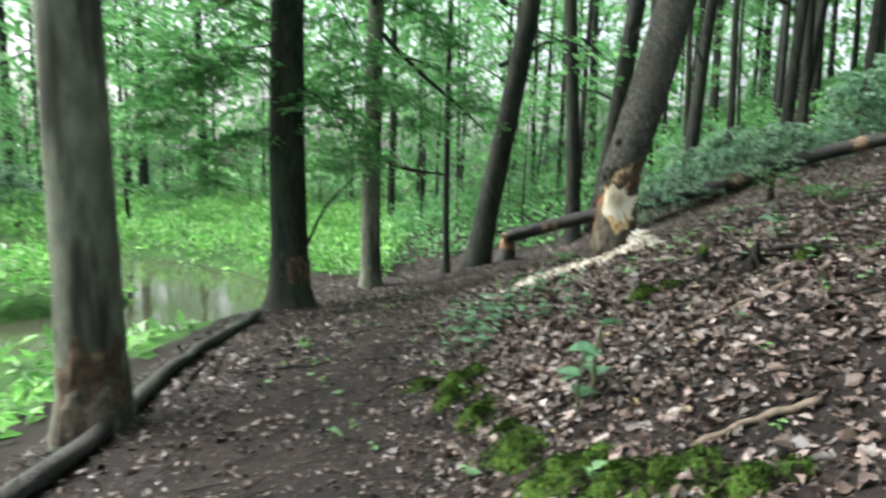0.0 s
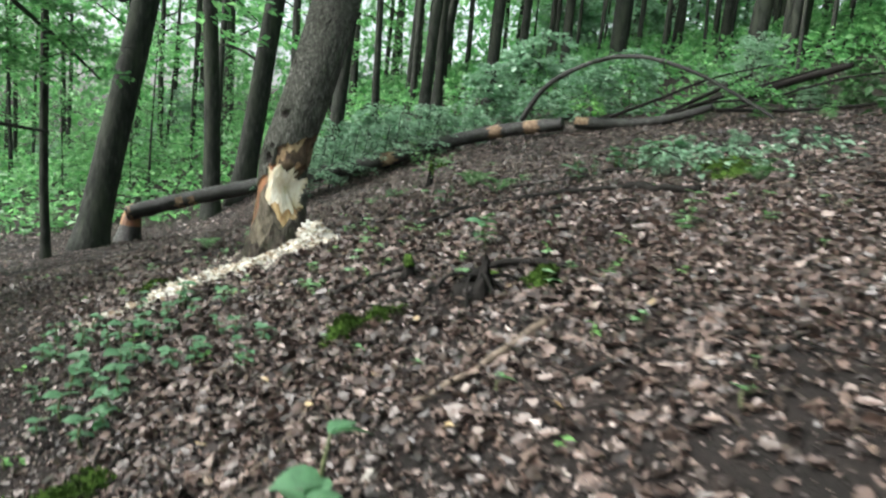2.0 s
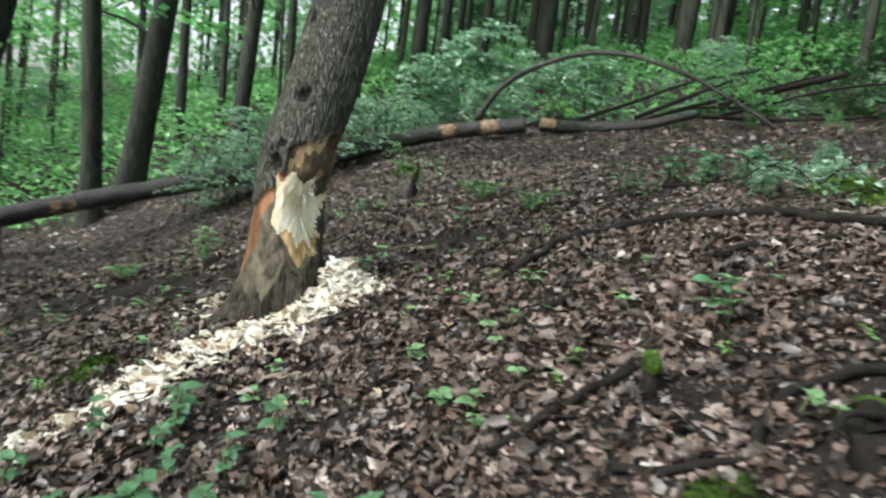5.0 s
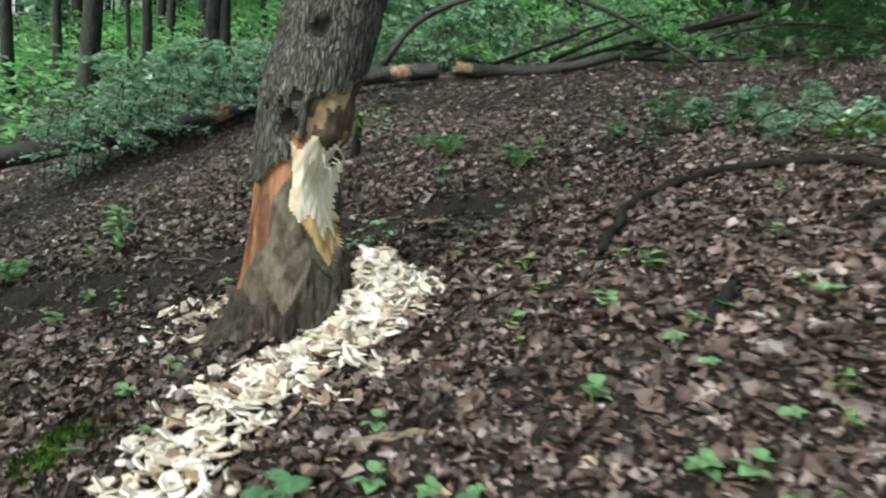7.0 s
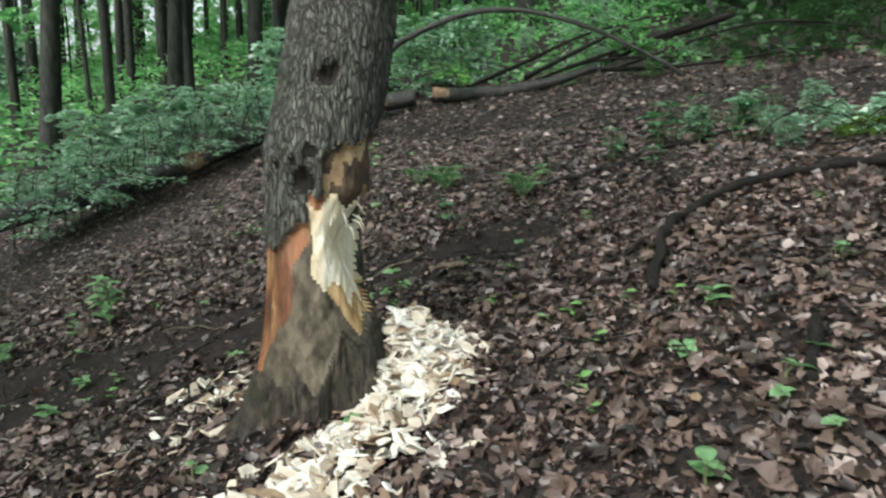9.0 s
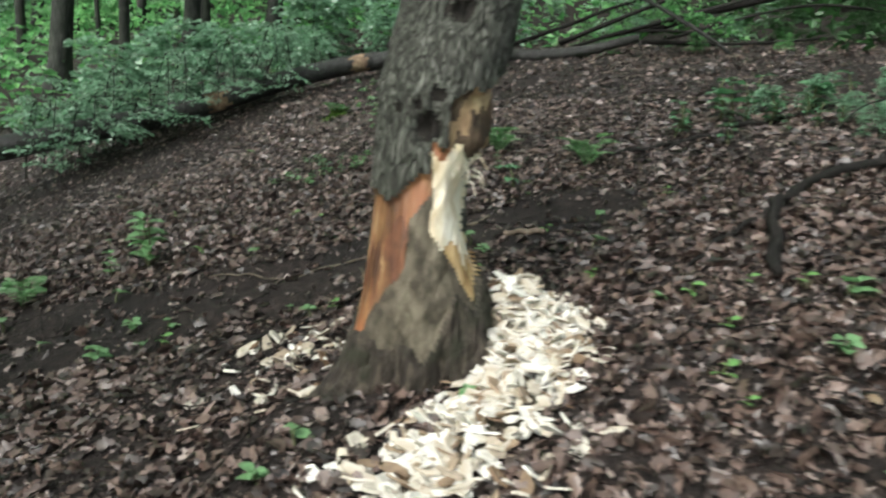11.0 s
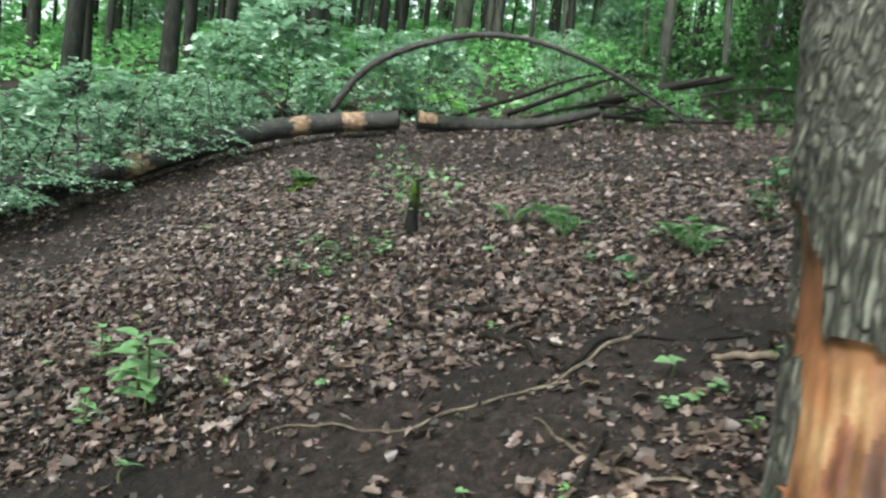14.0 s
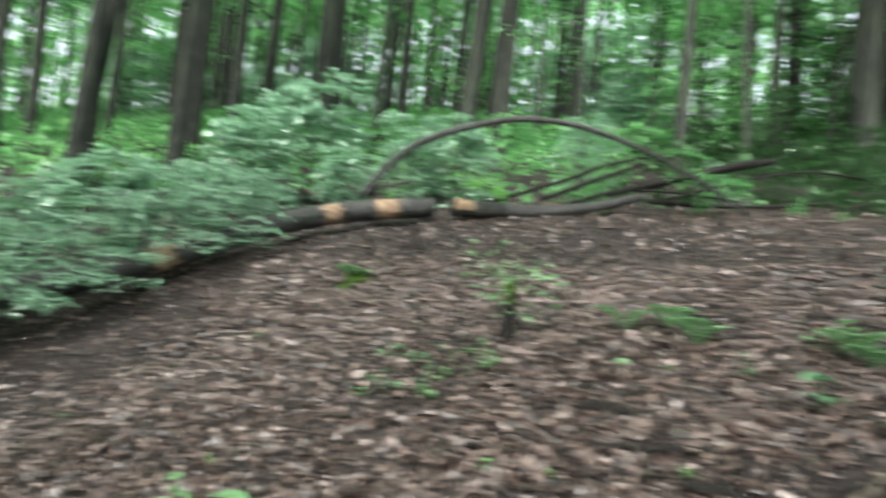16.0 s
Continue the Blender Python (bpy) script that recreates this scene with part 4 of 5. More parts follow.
def log_piece(label, pts, r0, r1, patches, seed):
    ob = tagged(new("fallen_log"), label, "log", "fallen trunk")
    o = Vector(pts[0])
    ob.location = o
    n = 180
    path = smooth_path([tuple(Vector(p) - o) for p in pts], n)
    V, F = tube_np(path, np.linspace(r0, r1, n), 20, 0.05, seed)
    ring = F[:, 0] // 20 / n
    rs = np.random.RandomState(seed)
    cut, cuts = np.zeros(len(F), bool), []
    for a, b, lo, hi in patches:
        j = F[:, 0] % 20
        wob = 0.003 * np.sin(j * 1.7 + 40 * a) + 0.003 * np.sin(j * 3.1 + 10 * a)
        cuts.append((ring + wob > a) & (ring + wob < b) & (j >= lo) & (j <= hi) & ~cut)
        cut |= cuts[-1]
    for nm, mask, mat, lab in [("log_bark", ~cut, M_LOG, "")] + [("bare_patch", c, M_LOGWOOD, "tan bare wood where bark is gnawed off") for c in cuts]:
        if mask.any():
            f = F[mask]
            used, inv = np.unique(f, return_inverse=True)
            piece(nm, V[used], inv.reshape(-1, 4), mat, ob, lab)
    return ob


fallen = log_piece("long dark fallen beech log with gnawed tan patches", LOG, 0.145, 0.128, [(0.0, 0.008, 0, 19), (0.505, 0.53, 1, 7), (0.748, 0.786, 1, 8), (0.872, 0.92, 0, 9), (0.10, 0.116, 3, 8), (0.135, 0.148, 4, 8)], 51)
log_piece("broken end of the fallen log lying uphill", LOG_END, 0.12, 0.06, [(0.0, 0.13, 1, 5)], 52)


def loose(name, label, cat, pts, r0, r1, mat, seed=0, group="", on_ground=True, lift=0.6, seg=8, rough=0.1, sub=()):
    """A stick, branch or root along pts; on the ground it follows the slope."""
    n = max(8, 6 * len(pts))
    if on_ground:
        path = smooth_path([(p[0], p[1], 0) for p in pts], n)
        rad = np.linspace(r0, r1, n)
        path[:, 2] = ground_z(path[:, 0], path[:, 1]) + rad * lift + 0.006 * np.sin(np.arange(n) * 1.3 + seed)
        long_ = float(np.linalg.norm(path[-1] - path[0]))
        path[:, :2] += (0.001 if mat == M_PALE else 0.006) * min(1.5, long_) * np.stack([np.sin(np.arange(n) * 0.9 + seed), np.cos(np.arange(n) * 1.1 + seed)], -1)
    else:
        path, rad = smooth_path(pts, n), np.linspace(r0, r1, n)
    o = path[0].copy()
    V, F = tube_np(path - o, rad, seg, rough, seed)
    ob = new(name, mesh_np(name, V, F, mat))
    ob.location = o
    return tagged(ob, label, cat, group)


loose("arched_branch", "long thin dark branch arching over the log", "branch",
      [(8.24, 12.5, 2.36), (8.34, 12.13, 2.89), (8.44, 11.71, 3.19), (8.58, 11.14, 3.41), (8.71, 10.6, 3.52), (8.84, 10.05, 3.5), (8.96, 9.55, 3.38), (9.1, 9.0, 3.18), (9.25, 8.4, 2.87), (9.45, 7.95, 2.6), (9.62, 7.8, 2.44)], 0.055, 0.022, M_LOG, 1, on_ground=False)
for pts_, r_, s_ in (([(9.1, 11.2, 2.45), (9.5, 10.3, 2.85), (9.9, 9.5, 3.25), (10.3, 8.6, 3.5)], 0.036, 2), ([(9.6, 9.6, 2.75), (9.9, 8.7, 3.05), (10.25, 7.7, 3.4)], 0.034, 3),
                     ([(9.7, 9.1, 2.7), (10.2, 8.0, 2.75), (10.6, 6.8, 2.9)], 0.036, 4), ([(9.9, 8.9, 2.75), (10.5, 7.2, 3.3), (10.9, 5.9, 3.2)], 0.022, 5), ([(9.4, 10.4, 2.45), (10.1, 9.3, 2.9), (11.2, 7.6, 2.95)], 0.028, 6)):
    loose("dead_branch", "dark dead branch of the fallen treetop", "branch", pts_, r_, 0.015, M_STICK, s_, "fallen treetop", on_ground=False)


def stump(x, y, r, h, label):
    ob = tagged(new("tree_stump"), label, "stump")
    ob.location = (x, y, gz(x, y))
    hs = np.array([-0.15, 0, 0.08, 0.18, 0.28, 0.36, 0.42]) * h / 0.42
    rad = r * np.array([1.5, 1.35, 1.15, 1.0, 0.9, 0.62, 0.25])
    V, F = tube_np(np.stack([hs * 0.1, hs * 0, hs], -1), rad, 16, 0.05, 7)
    k = 16 * 3
    lower = (F[:, 0] < k) | (V[F].mean(1)[:, 2] < hs[3])
    for nm, m, mat, lab in (("stump_bark", lower, M_LOG, ""), ("gnawed_top", ~lower, M_ORANGE, "gnawed orange-brown top")):
        f = F[m]
        used, inv = np.unique(f, return_inverse=True)
        piece(nm, V[used], inv.reshape(-1, 4), mat, ob, lab)
    return ob


stump(1.5, 15.55, 0.19, 0.72, "gnawed pointed stump beneath the fallen log")

# pale gnawed bark at the feet of the nearer trunks
def gnaw_band(parent, r, z0, z1, a0, a1, lean, mat, seed, label):
    rs = np.random.RandomState(seed)
    zs, an = np.linspace(z0, z1, 16), np.linspace(radians(a0), radians(a1), 28)
    A, Z = np.meshgrid(an, zs)
    R = (r * (1 + 0.35 * np.exp(-Z / 0.28)) + 0.012) + 0.012 * waves(A * 8, Z * 12, seed, 1.3)
    u = np.minimum((A - an[0]) / (an[-1] - an[0]), (an[-1] - A) / (an[-1] - an[0])) * 4
    w = np.minimum(Z - z0, z1 - Z) / (z1 - z0) * 4
    R = R - 0.05 * np.clip(0.6 - np.minimum(u, w) + 0.5 * waves(A * 7, Z * 14, seed + 1, 1.0), 0, 1)
    V = np.stack([lean[0] * Z + R * np.cos(A), lean[1] * Z + R * np.sin(A), Z], -1).reshape(-1, 3)
    q = np.arange(16 * 28).reshape(16, 28)
    F = np.stack([q[:-1, :-1], q[:-1, 1:], q[1:, 1:], q[1:, :-1]], -1).reshape(-1, 4)
    piece("gnawed_patch", V, F, mat, parent, label)


gnaw_band(grey_beech, 0.232, 0.02, 0.80, -125, 25, (-0.012, 0), M_BROWN, 5, "brown gnawed bark patch")
gnaw_band(grey_beech, 0.245, 0.03, 0.42, -112, 0, (-0.012, 0), M_WEATHERED, 7, "pale grey bare wood below the gnawed bark")
gnaw_band(dark_tree, 0.30, 0.02, 0.85, -100, 20, (0, 0), M_BROWN, 6, "pale brown gnawed bark patch")


# ---- wood chips under the oak ----
def chip_np(rs):
    l, w, t = rs.uniform(0.04, 0.12), rs.uniform(0.024, 0.068), rs.uniform(0.004, 0.009)
    x, y = np.array([-1, -0.2, 1, 0.9, -0.1, -0.8]) * l / 2, np.array([-0.6, -1, -0.5, 0.5, 1, 0.6]) * w / 2
    z = np.array([0.25, -0.1, 0.2, 0.2, -0.1, 0.25]) * l * 0.13
    return np.concatenate([np.stack([x, y, z], -1), np.stack([x * 0.9, y * 0.9, z + t], -1)]), [(0, 1, 4, 5), (1, 2, 3, 4), (6, 11, 10, 7), (7, 10, 9, 8)] + [(i, i + 6, (i + 1) % 6 + 6, (i + 1) % 6) for i in range(6)]


PILE = [(2.16, 7.08), (2.03, 6.88), (1.82, 6.82), (1.56, 6.82), (1.32, 6.85), (1.08, 6.84), (0.88, 6.76)]


def pile_z(x, y):
    d = line_distance(x, y, PILE)
    return 0.06 * np.exp(-(d / 0.15) ** 2) + 0.17 * np.exp(-((x - 2.05) ** 2 + (y - 7.03) ** 2) / 0.026)


def chips():
    rs = np.random.RandomState(17)
    pile = tagged(new("wood_chip_pile"), "cream beaver-gnawed wood chips heaped below the oak", "wood chips")
    pile.location = (1.6, 6.7, gz(1.6, 6.7))
    o = np.array(pile.location)
    # low brown bed that shows in the gaps between the chips
    gx, gy = np.meshgrid(np.linspace(0.75, 2.5, 60), np.linspace(6.4, 7.25, 40))
    h = pile_z(gx, gy) - 0.034
    V = np.stack([gx, gy, ground_z(gx, gy) + h], -1).reshape(-1, 3) - o
    q = np.arange(60 * 40).reshape(40, 60)
    F = np.stack([q[:-1, :-1], q[:-1, 1:], q[1:, 1:], q[1:, :-1]], -1).reshape(-1, 4)
    piece("chip_bed", V, F, M_WEATHERED, pile, "brown bed underneath the wood chips")
    P = []
    for k in range(1180):
        if k < 800:
            s = min(rs.randint(0, 6), rs.randint(0, 7), 5)
            a, b = np.array(PILE[s]), np.array(PILE[s + 1])
            p = a + (b - a) * rs.uniform(0, 1) + rs.normal(0, 0.085 + 0.012 * s, 2)
        elif k < 990:
            p = np.array([2.1, 6.92]) + rs.normal(0, 0.10, 2)
        elif k < 1110:
            p = np.array([1.0 - 0.7 * rs.uniform(0, 1) ** 1.5, 6.85 - 0.2 * rs.uniform(0, 1)]) + rs.normal(0, 0.08, 2)
        else:
            p = np.array([1.76, 7.74]) + rs.normal(0, 0.19, 2)
        cx, cy = oak_axis(gz(*p) + 0.05)
        if math.hypot(p[0] - cx, p[1] - cy) < 0.25:
            continue
        P.append(p)
    kinds = [mesh_np("wood_chip", *chip_np(rs), M_CHIP_ONE, False) for _ in range(10)]
    rest = []
    for k, p in enumerate(P):
        z = gz(*p) + float(pile_z(*p)) * rs.uniform(0.55, 1.0) + 0.006
        e = Euler((rs.normal(0, 0.42), rs.normal(0, 0.42), rs.uniform(0, math.tau)))
        if k % 5 == 0:
            ob = new("wood_chip", kinds[rs.randint(0, 10)])
            ob.parent, ob.location, ob.rotation_euler = pile, Vector((p[0], p[1], z + 0.004)) - pile.location, e
        else:
            v, f = chip_np(rs)
            v = v @ np.array(e.to_matrix()).T + np.array([p[0], p[1], z]) - o
            rest.append((v, np.array(f)))
    tagged(piece("chip_scatter", *joined(rest), M_CHIP, pile, "cream wood chips", False), kind="stuff")


chips()

# ---- sticks, roots and branches on the slope ----
STICKS = [
    ("pale_stick", "pale bare stick lying on the leaf litter", [(0.97, 2.4), (1.2, 2.42), (1.41, 2.39)], 0.013, 0.017, M_PALE),
    ("dead_branch", "dark mossy root arching over a hollow", [(1.53, 4.75), (1.73, 4.48), (2.01, 4.51), (2.31, 4.35), (2.42, 4.07)], 0.014, 0.022, M_STICK),
    ("dead_branch", "brown fallen branch on the leaf litter", [(1.28, 3.57), (1.59, 3.55), (1.91, 3.59)], 0.012, 0.02, M_PALE),
    ("tree_root", "thick dark root snaking over the slope", [(2.67, 6.22), (3.0, 6.28), (3.41, 6.34), (3.86, 6.25), (4.35, 6.0), (4.46, 5.66), (4.3, 5.3), (4.35, 4.9)], 0.024, 0.034, M_STICK),
    ("tree_root", "short dark root fork on the slope", [(2.62, 6.55), (2.95, 6.5), (3.25, 6.38), (3.45, 6.33)], 0.010, 0.018, M_STICK),
    ("tree_root", "long thin grey root across bare soil", [(2.42, 9.15), (2.53, 8.92), (2.57, 8.67), (2.77, 8.38), (2.91, 8.18), (3.2, 8.04), (3.43, 7.86)], 0.005, 0.010, M_WEATHERED),
    ("tree_root", "thin brown root curving over bare soil", [(2.59, 8.15), (2.42, 7.98), (2.33, 7.82), (2.29, 7.6)], 0.005, 0.007, M_WEATHERED),
    ("dead_branch", "short dark root end in the leaves", [(3.22, 8.55), (3.17, 8.36), (3.06, 8.25)], 0.02, 0.014, M_STICK),
    ("dead_branch", "dark knotty branch in the leaf litter", [(3.8, 9.02), (3.78, 8.88), (3.73, 8.74)], 0.024, 0.018, M_STICK),
    ("dead_branch", "short dark branch standing in the litter", [(2.06, 5.59), (2.24, 5.6), (2.42, 5.61)], 0.02, 0.026, M_STICK),
    ("pale_stick", "pale bare stick below the wood chips", [(1.25, 6.39), (1.35, 6.27), (1.42, 6.13)], 0.012, 0.009, M_PALE),
    ("pale_stick", "short pale stick among the bramble shoots", [(0.76, 4.65), (0.94, 4.72)], 0.011, 0.008, M_PALE),
    ("dead_branch", "brown branch leading to the mossy stub", [(1.41, 5.07), (1.67, 5.03), (1.96, 4.97)], 0.014, 0.02, M_STICK),
    ("dead_branch", "dark branch across the upper slope", [(3.09, 5.36), (3.47, 5.24), (3.9, 5.0)], 0.022, 0.016, M_STICK),
    ("dead_branch", "short mossy branch half buried in leaves", [(3.34, 9.09), (3.44, 8.95), (3.48, 8.75), (3.47, 8.45)], 0.014, 0.022, M_STICK),
    ("pale_stick", "short pale stick on the bare soil", [(3.07, 7.58), (3.08, 7.35)], 0.014, 0.017, M_PALE),
    ("dead_branch", "thin dark branch on the slope", [(4.6, 7.61), (4.84, 7.29), (5.11, 6.96)], 0.014, 0.022, M_STICK),
    ("dead_branch", "thin dark branch on the leaf litter", [(2.3, 10.85), (2.49, 10.72), (2.78, 10.49)], 0.014, 0.010, M_STICK),
    ("dead_branch", "mossy branch below the log", [(5.65, 11.42), (5.93, 11.0)], 0.022, 0.015, M_STICK),
    ("fallen_log", "wet black fallen log edging the bank", [(-2.4, 3.2), (-2.3, 4.0), (-2.35, 4.9), (-2.5, 6.2), (-2.45, 7.4), (-2.55, 9.2)], 0.075, 0.06, M_LOG),
    ("dead_branch", "thin branch on the trodden path", [(-1.85, 5.72), (-1.3, 5.5), (-0.82, 5.4)], 0.012, 0.008, M_STICK),
    ("dead_branch", "dark branch beside the bank log", [(-2.1, 5.35), (-2.25, 6.4), (-2.35, 7.43)], 0.02, 0.012, M_STICK),
    ("dead_branch", "thin branch on the leaf litter", [(2.17, 10.89), (2.5, 10.9), (2.86, 10.84)], 0.012, 0.008, M_STICK),
    ("tree_root", "dark root beside the oak's foot", [(1.76, 8.1), (2.06, 7.96), (2.5, 7.9)], 0.008, 0.012, M_STICK),
    ("pale_stick", "thin gnawed stick by the chips", [(1.31, 6.34), (1.4, 6.14)], 0.008, 0.010, M_PALE),
    ("dead_branch", "dark branch behind the oak", [(3.05, 8.14), (3.35, 7.96), (3.36, 7.42)], 0.012, 0.008, M_STICK),
    ("dead_branch", "thin branch on the slope", [(4.44, 7.47), (4.75, 7.25), (5.05, 7.12)], 0.010, 0.014, M_STICK),
    ("dead_branch", "thin twig in the leaf litter", [(0.55, 3.6), (0.85, 3.75), (1.1, 4.05)], 0.009, 0.006, M_PALE),
    ("dead_branch", "dark twig beside the moss", [(0.1, 3.75), (0.22, 4.1), (0.45, 4.35)], 0.014, 0.008, M_STICK),
    ("dead_branch", "dark twig in the leaf litter", [(0.45, 3.05), (0.75, 3.25), (1.0, 3.3)], 0.010, 0.008, M_STICK),
    ("dead_branch", "dark twig on the slope", [(1.7, 3.2), (2.1, 3.05), (2.5, 2.75)], 0.014, 0.010, M_STICK),
    ("dead_branch", "dark branch on the upper slope", [(5.3, 6.95), (5.75, 6.5), (6.3, 6.1)], 0.022, 0.012, M_STICK),
]
for i_, (nm_, lab_, pts_, a_, b_, mat_) in enumerate(STICKS):
    loose(nm_, lab_, {"tree_root": "root", "fallen_log": "log", "pale_stick": "stick"}.get(nm_, "branch"), pts_, a_, b_, mat_, i_, lift=1.35 if nm_ == "tree_root" else 1.05, rough=0.26 if nm_ == "tree_root" else 0.14)


def blob(name, label, cat, x, y, rx, ry, h, mat, seed, sink=0.25):
    """A low uneven cushion that sits in the ground."""
    n, m = 40, 14
    a, r = np.meshgrid(np.linspace(0, math.tau, n, endpoint=False), np.linspace(0, 1, m))
    k = 1 + 0.22 * waves(np.cos(a) * 2, np.sin(a) * 2, seed, 1.6)
    X, Y = x + rx * r * k * np.cos(a), y + ry * r * k * np.sin(a)
    Z = ground_z(X, Y) + 1.05 * h * (1 - r ** 2.2) * (1 + 0.5 * waves(X * 14, Y * 14, seed + 1, 1.6)) - 0.012 - h * sink * r ** 4
    o = np.array([x, y, gz(x, y)])
    q = np.arange(n * m).reshape(m, n)
    F = np.stack([q[:-1], np.roll(q[:-1], -1, 1), np.roll(q[1:], -1, 1), q[1:]], -1).reshape(-1, 4)
    V = np.stack([X, Y, Z], -1).reshape(-1, 3) - o
    if mat == M_MOSS:
        rs = np.random.RandomState(seed)
        m_ = 900
        top = V[rs.randint(0, n * (m - 2), m_)] + rs.normal(0, 0.008, (m_, 3)) * [1, 1, 0.2]
        l_ = rs.uniform(0.012, 0.028, m_)
        V, F = joined([(V, F), diamonds_np(top, rs.normal(0, 1, (m_, 3)) * [1, 1, 0.5] + [0, 0, 0.8], np.array([0, 0, 1.0]) + rs.normal(0, 0.8, (m_, 3)), l_, l_ * 0.5)])
    ob = new(name, mesh_np(name, V, F, mat))
    ob.location = o
    return tagged(ob, label, cat)


for i_, (x_, y_, rx_, ry_, h_) in enumerate(((-0.1, 4.3, 0.16, 0.13, 0.05), (0.17, 4.12, 0.17, 0.13, 0.07), (0.22, 3.5, 0.14, 0.2, 0.06), (0.52, 2.55, 0.24, 0.17, 0.07), (0.84, 2.28, 0.24, 0.15, 0.06), (0.66, 2.36, 0.22, 0.14, 0.06), (0.36, 2.9, 0.16, 0.2, 0.07), (1.05, 2.1, 0.2, 0.14, 0.05), (0.1, 3.85, 0.16, 0.14, 0.07),
                                           (0.34, 3.2, 0.10, 0.08, 0.04), (1.36, 4.45, 0.14, 0.10, 0.06), (1.56, 4.45, 0.14, 0.1, 0.06), (2.18, 3.99, 0.10, 0.12, 0.07), (0.85, 7.25, 0.22, 0.12, 0.05),
                                           (5.55, 5.6, 0.45, 0.3, 0.07), (5.2, 5.2, 0.35, 0.22, 0.06), (5.8, 11.25, 0.25, 0.15, 0.06))):
    blob("moss_cushion", "bright green moss cushion on the soil", "moss", x_, y_, rx_, ry_, h_, M_MOSS, 80 + i_)
rot = tagged(new("rotten_stump"), "dark rotten stump hollow with moss", "stump")
rot.location = (1.98, 4.22, gz(1.98, 4.22))
sv_, sf_ = tube_np([(0, 0, -0.1), (0, 0, -0.01), (0.01, 0, 0.02), (0.0, 0.01, 0.05), (0, 0, 0.02), (0, 0, -0.06)], [0.15, 0.125, 0.11, 0.095, 0.07, 0.05], 30, 0.3, 9)
sa_ = np.arctan2(sv_[:, 1], sv_[:, 0])
sv_[:, 2] += (sv_[:, 2] > -0.05) * (0.035 * np.sin(3 * sa_ + 1) + 0.02 * np.sin(7 * sa_) + 0.012 * np.sin(13 * sa_ + 2))
sv_[:, :2] *= (1 + 0.12 * np.sin(5 * sa_) + 0.08 * np.sin(9 * sa_ + 1))[:, None]
piece("shell", sv_, sf_, M_STICK, rot)
for i_, (a_, l_) in enumerate(((3.6, 0.26), (4.3, 0.3), (5.0, 0.22), (2.7, 0.34), (5.7, 0.3))):
    branch_part(rot, [(0.04 * math.cos(a_), 0.04 * math.sin(a_), 0.07), (0.5 * l_ * math.cos(a_), 0.5 * l_ * math.sin(a_), 0.06 + 0.02 * math.sin(i_ * 2)), (l_ * math.cos(a_ + 0.3), l_ * math.sin(a_ + 0.3), -0.08 + 0.06 * math.cos(a_))], 0.013, 0.006, M_STICK, i_, "root_strand")
piece("moss_tuft", *tube_np([(0.12, 0.07, 0.0), (0.12, 0.07, 0.04), (0.12, 0.07, 0.07), (0.12, 0.07, 0.08)], [0.07, 0.07, 0.045, 0.01], 12, 0.15, 3), M_MOSS, rot, "green moss tuft")
for i_, (x_, y_, r_) in enumerate(((1.0, 2.7, 0.07), (0.99, 3.3, 0.04))):
    blob("stone", "pale stone lying in the leaf litter", "stone", x_, y_, r_, r_ * 0.7, 0.045, M_STONE, 120 + i_, 0.6)


# ---- herbs, seedlings and ferns ----
def leaf_mesh(length, width, mat, name="leaf"):
    u = np.linspace(0, 1, 7)
    w = width / 2 * np.sin(np.pi * np.clip(u, 0.02, 1) ** 0.8) ** 0.8
    w[-1] = 0.001
    z = 0.05 * length * np.sin(u * 3) - 0.2 * length * u * u
    V = np.concatenate([np.stack([u * length, w, z + w * 0.22], -1), np.stack([u * length, 0 * u, z], -1), np.stack([u * length, -w, z + w * 0.22], -1)])
    F = [(i, i + 1, i + 8, i + 7) for i in range(6)] + [(i + 7, i + 8, i + 15, i + 14) for i in range(6)]
    return mesh_np(name, V, [f[::-1] for f in F], mat)


def herb(label, seed, n, length, width, mat, height, tiers=1, name="herb", cat="plant"):
    rs = np.random.RandomState(seed)
    ob = tagged(new(name), label, cat, "ground plants")
    stem = [(0, 0, -0.02), (0.01, 0.005, height * 0.5), (0.015, -0.01, height)]
    piece("stem", *tube_np(smooth_path(stem, 6), np.linspace(0.004, 0.002, 6) * (1 + height * 4), 6, 0, seed), M_STEM, ob)
    meshes = [leaf_mesh(length * s, width * s, mat) for s in (1, 0.8, 0.65)]
    for k in range(n):
        lf = new("leaf", meshes[rs.randint(0, 3)])
        lf.parent = ob
        t = (k % tiers + 1) / tiers
        lf.location = (0.015 * t, -0.01 * t, height * t - 0.004)
        lf.rotation_euler = (rs.normal(0, 0.2), rs.uniform(-0.45, 0.1), k * 2.4 + rs.uniform(-0.4, 0.4))
    return ob


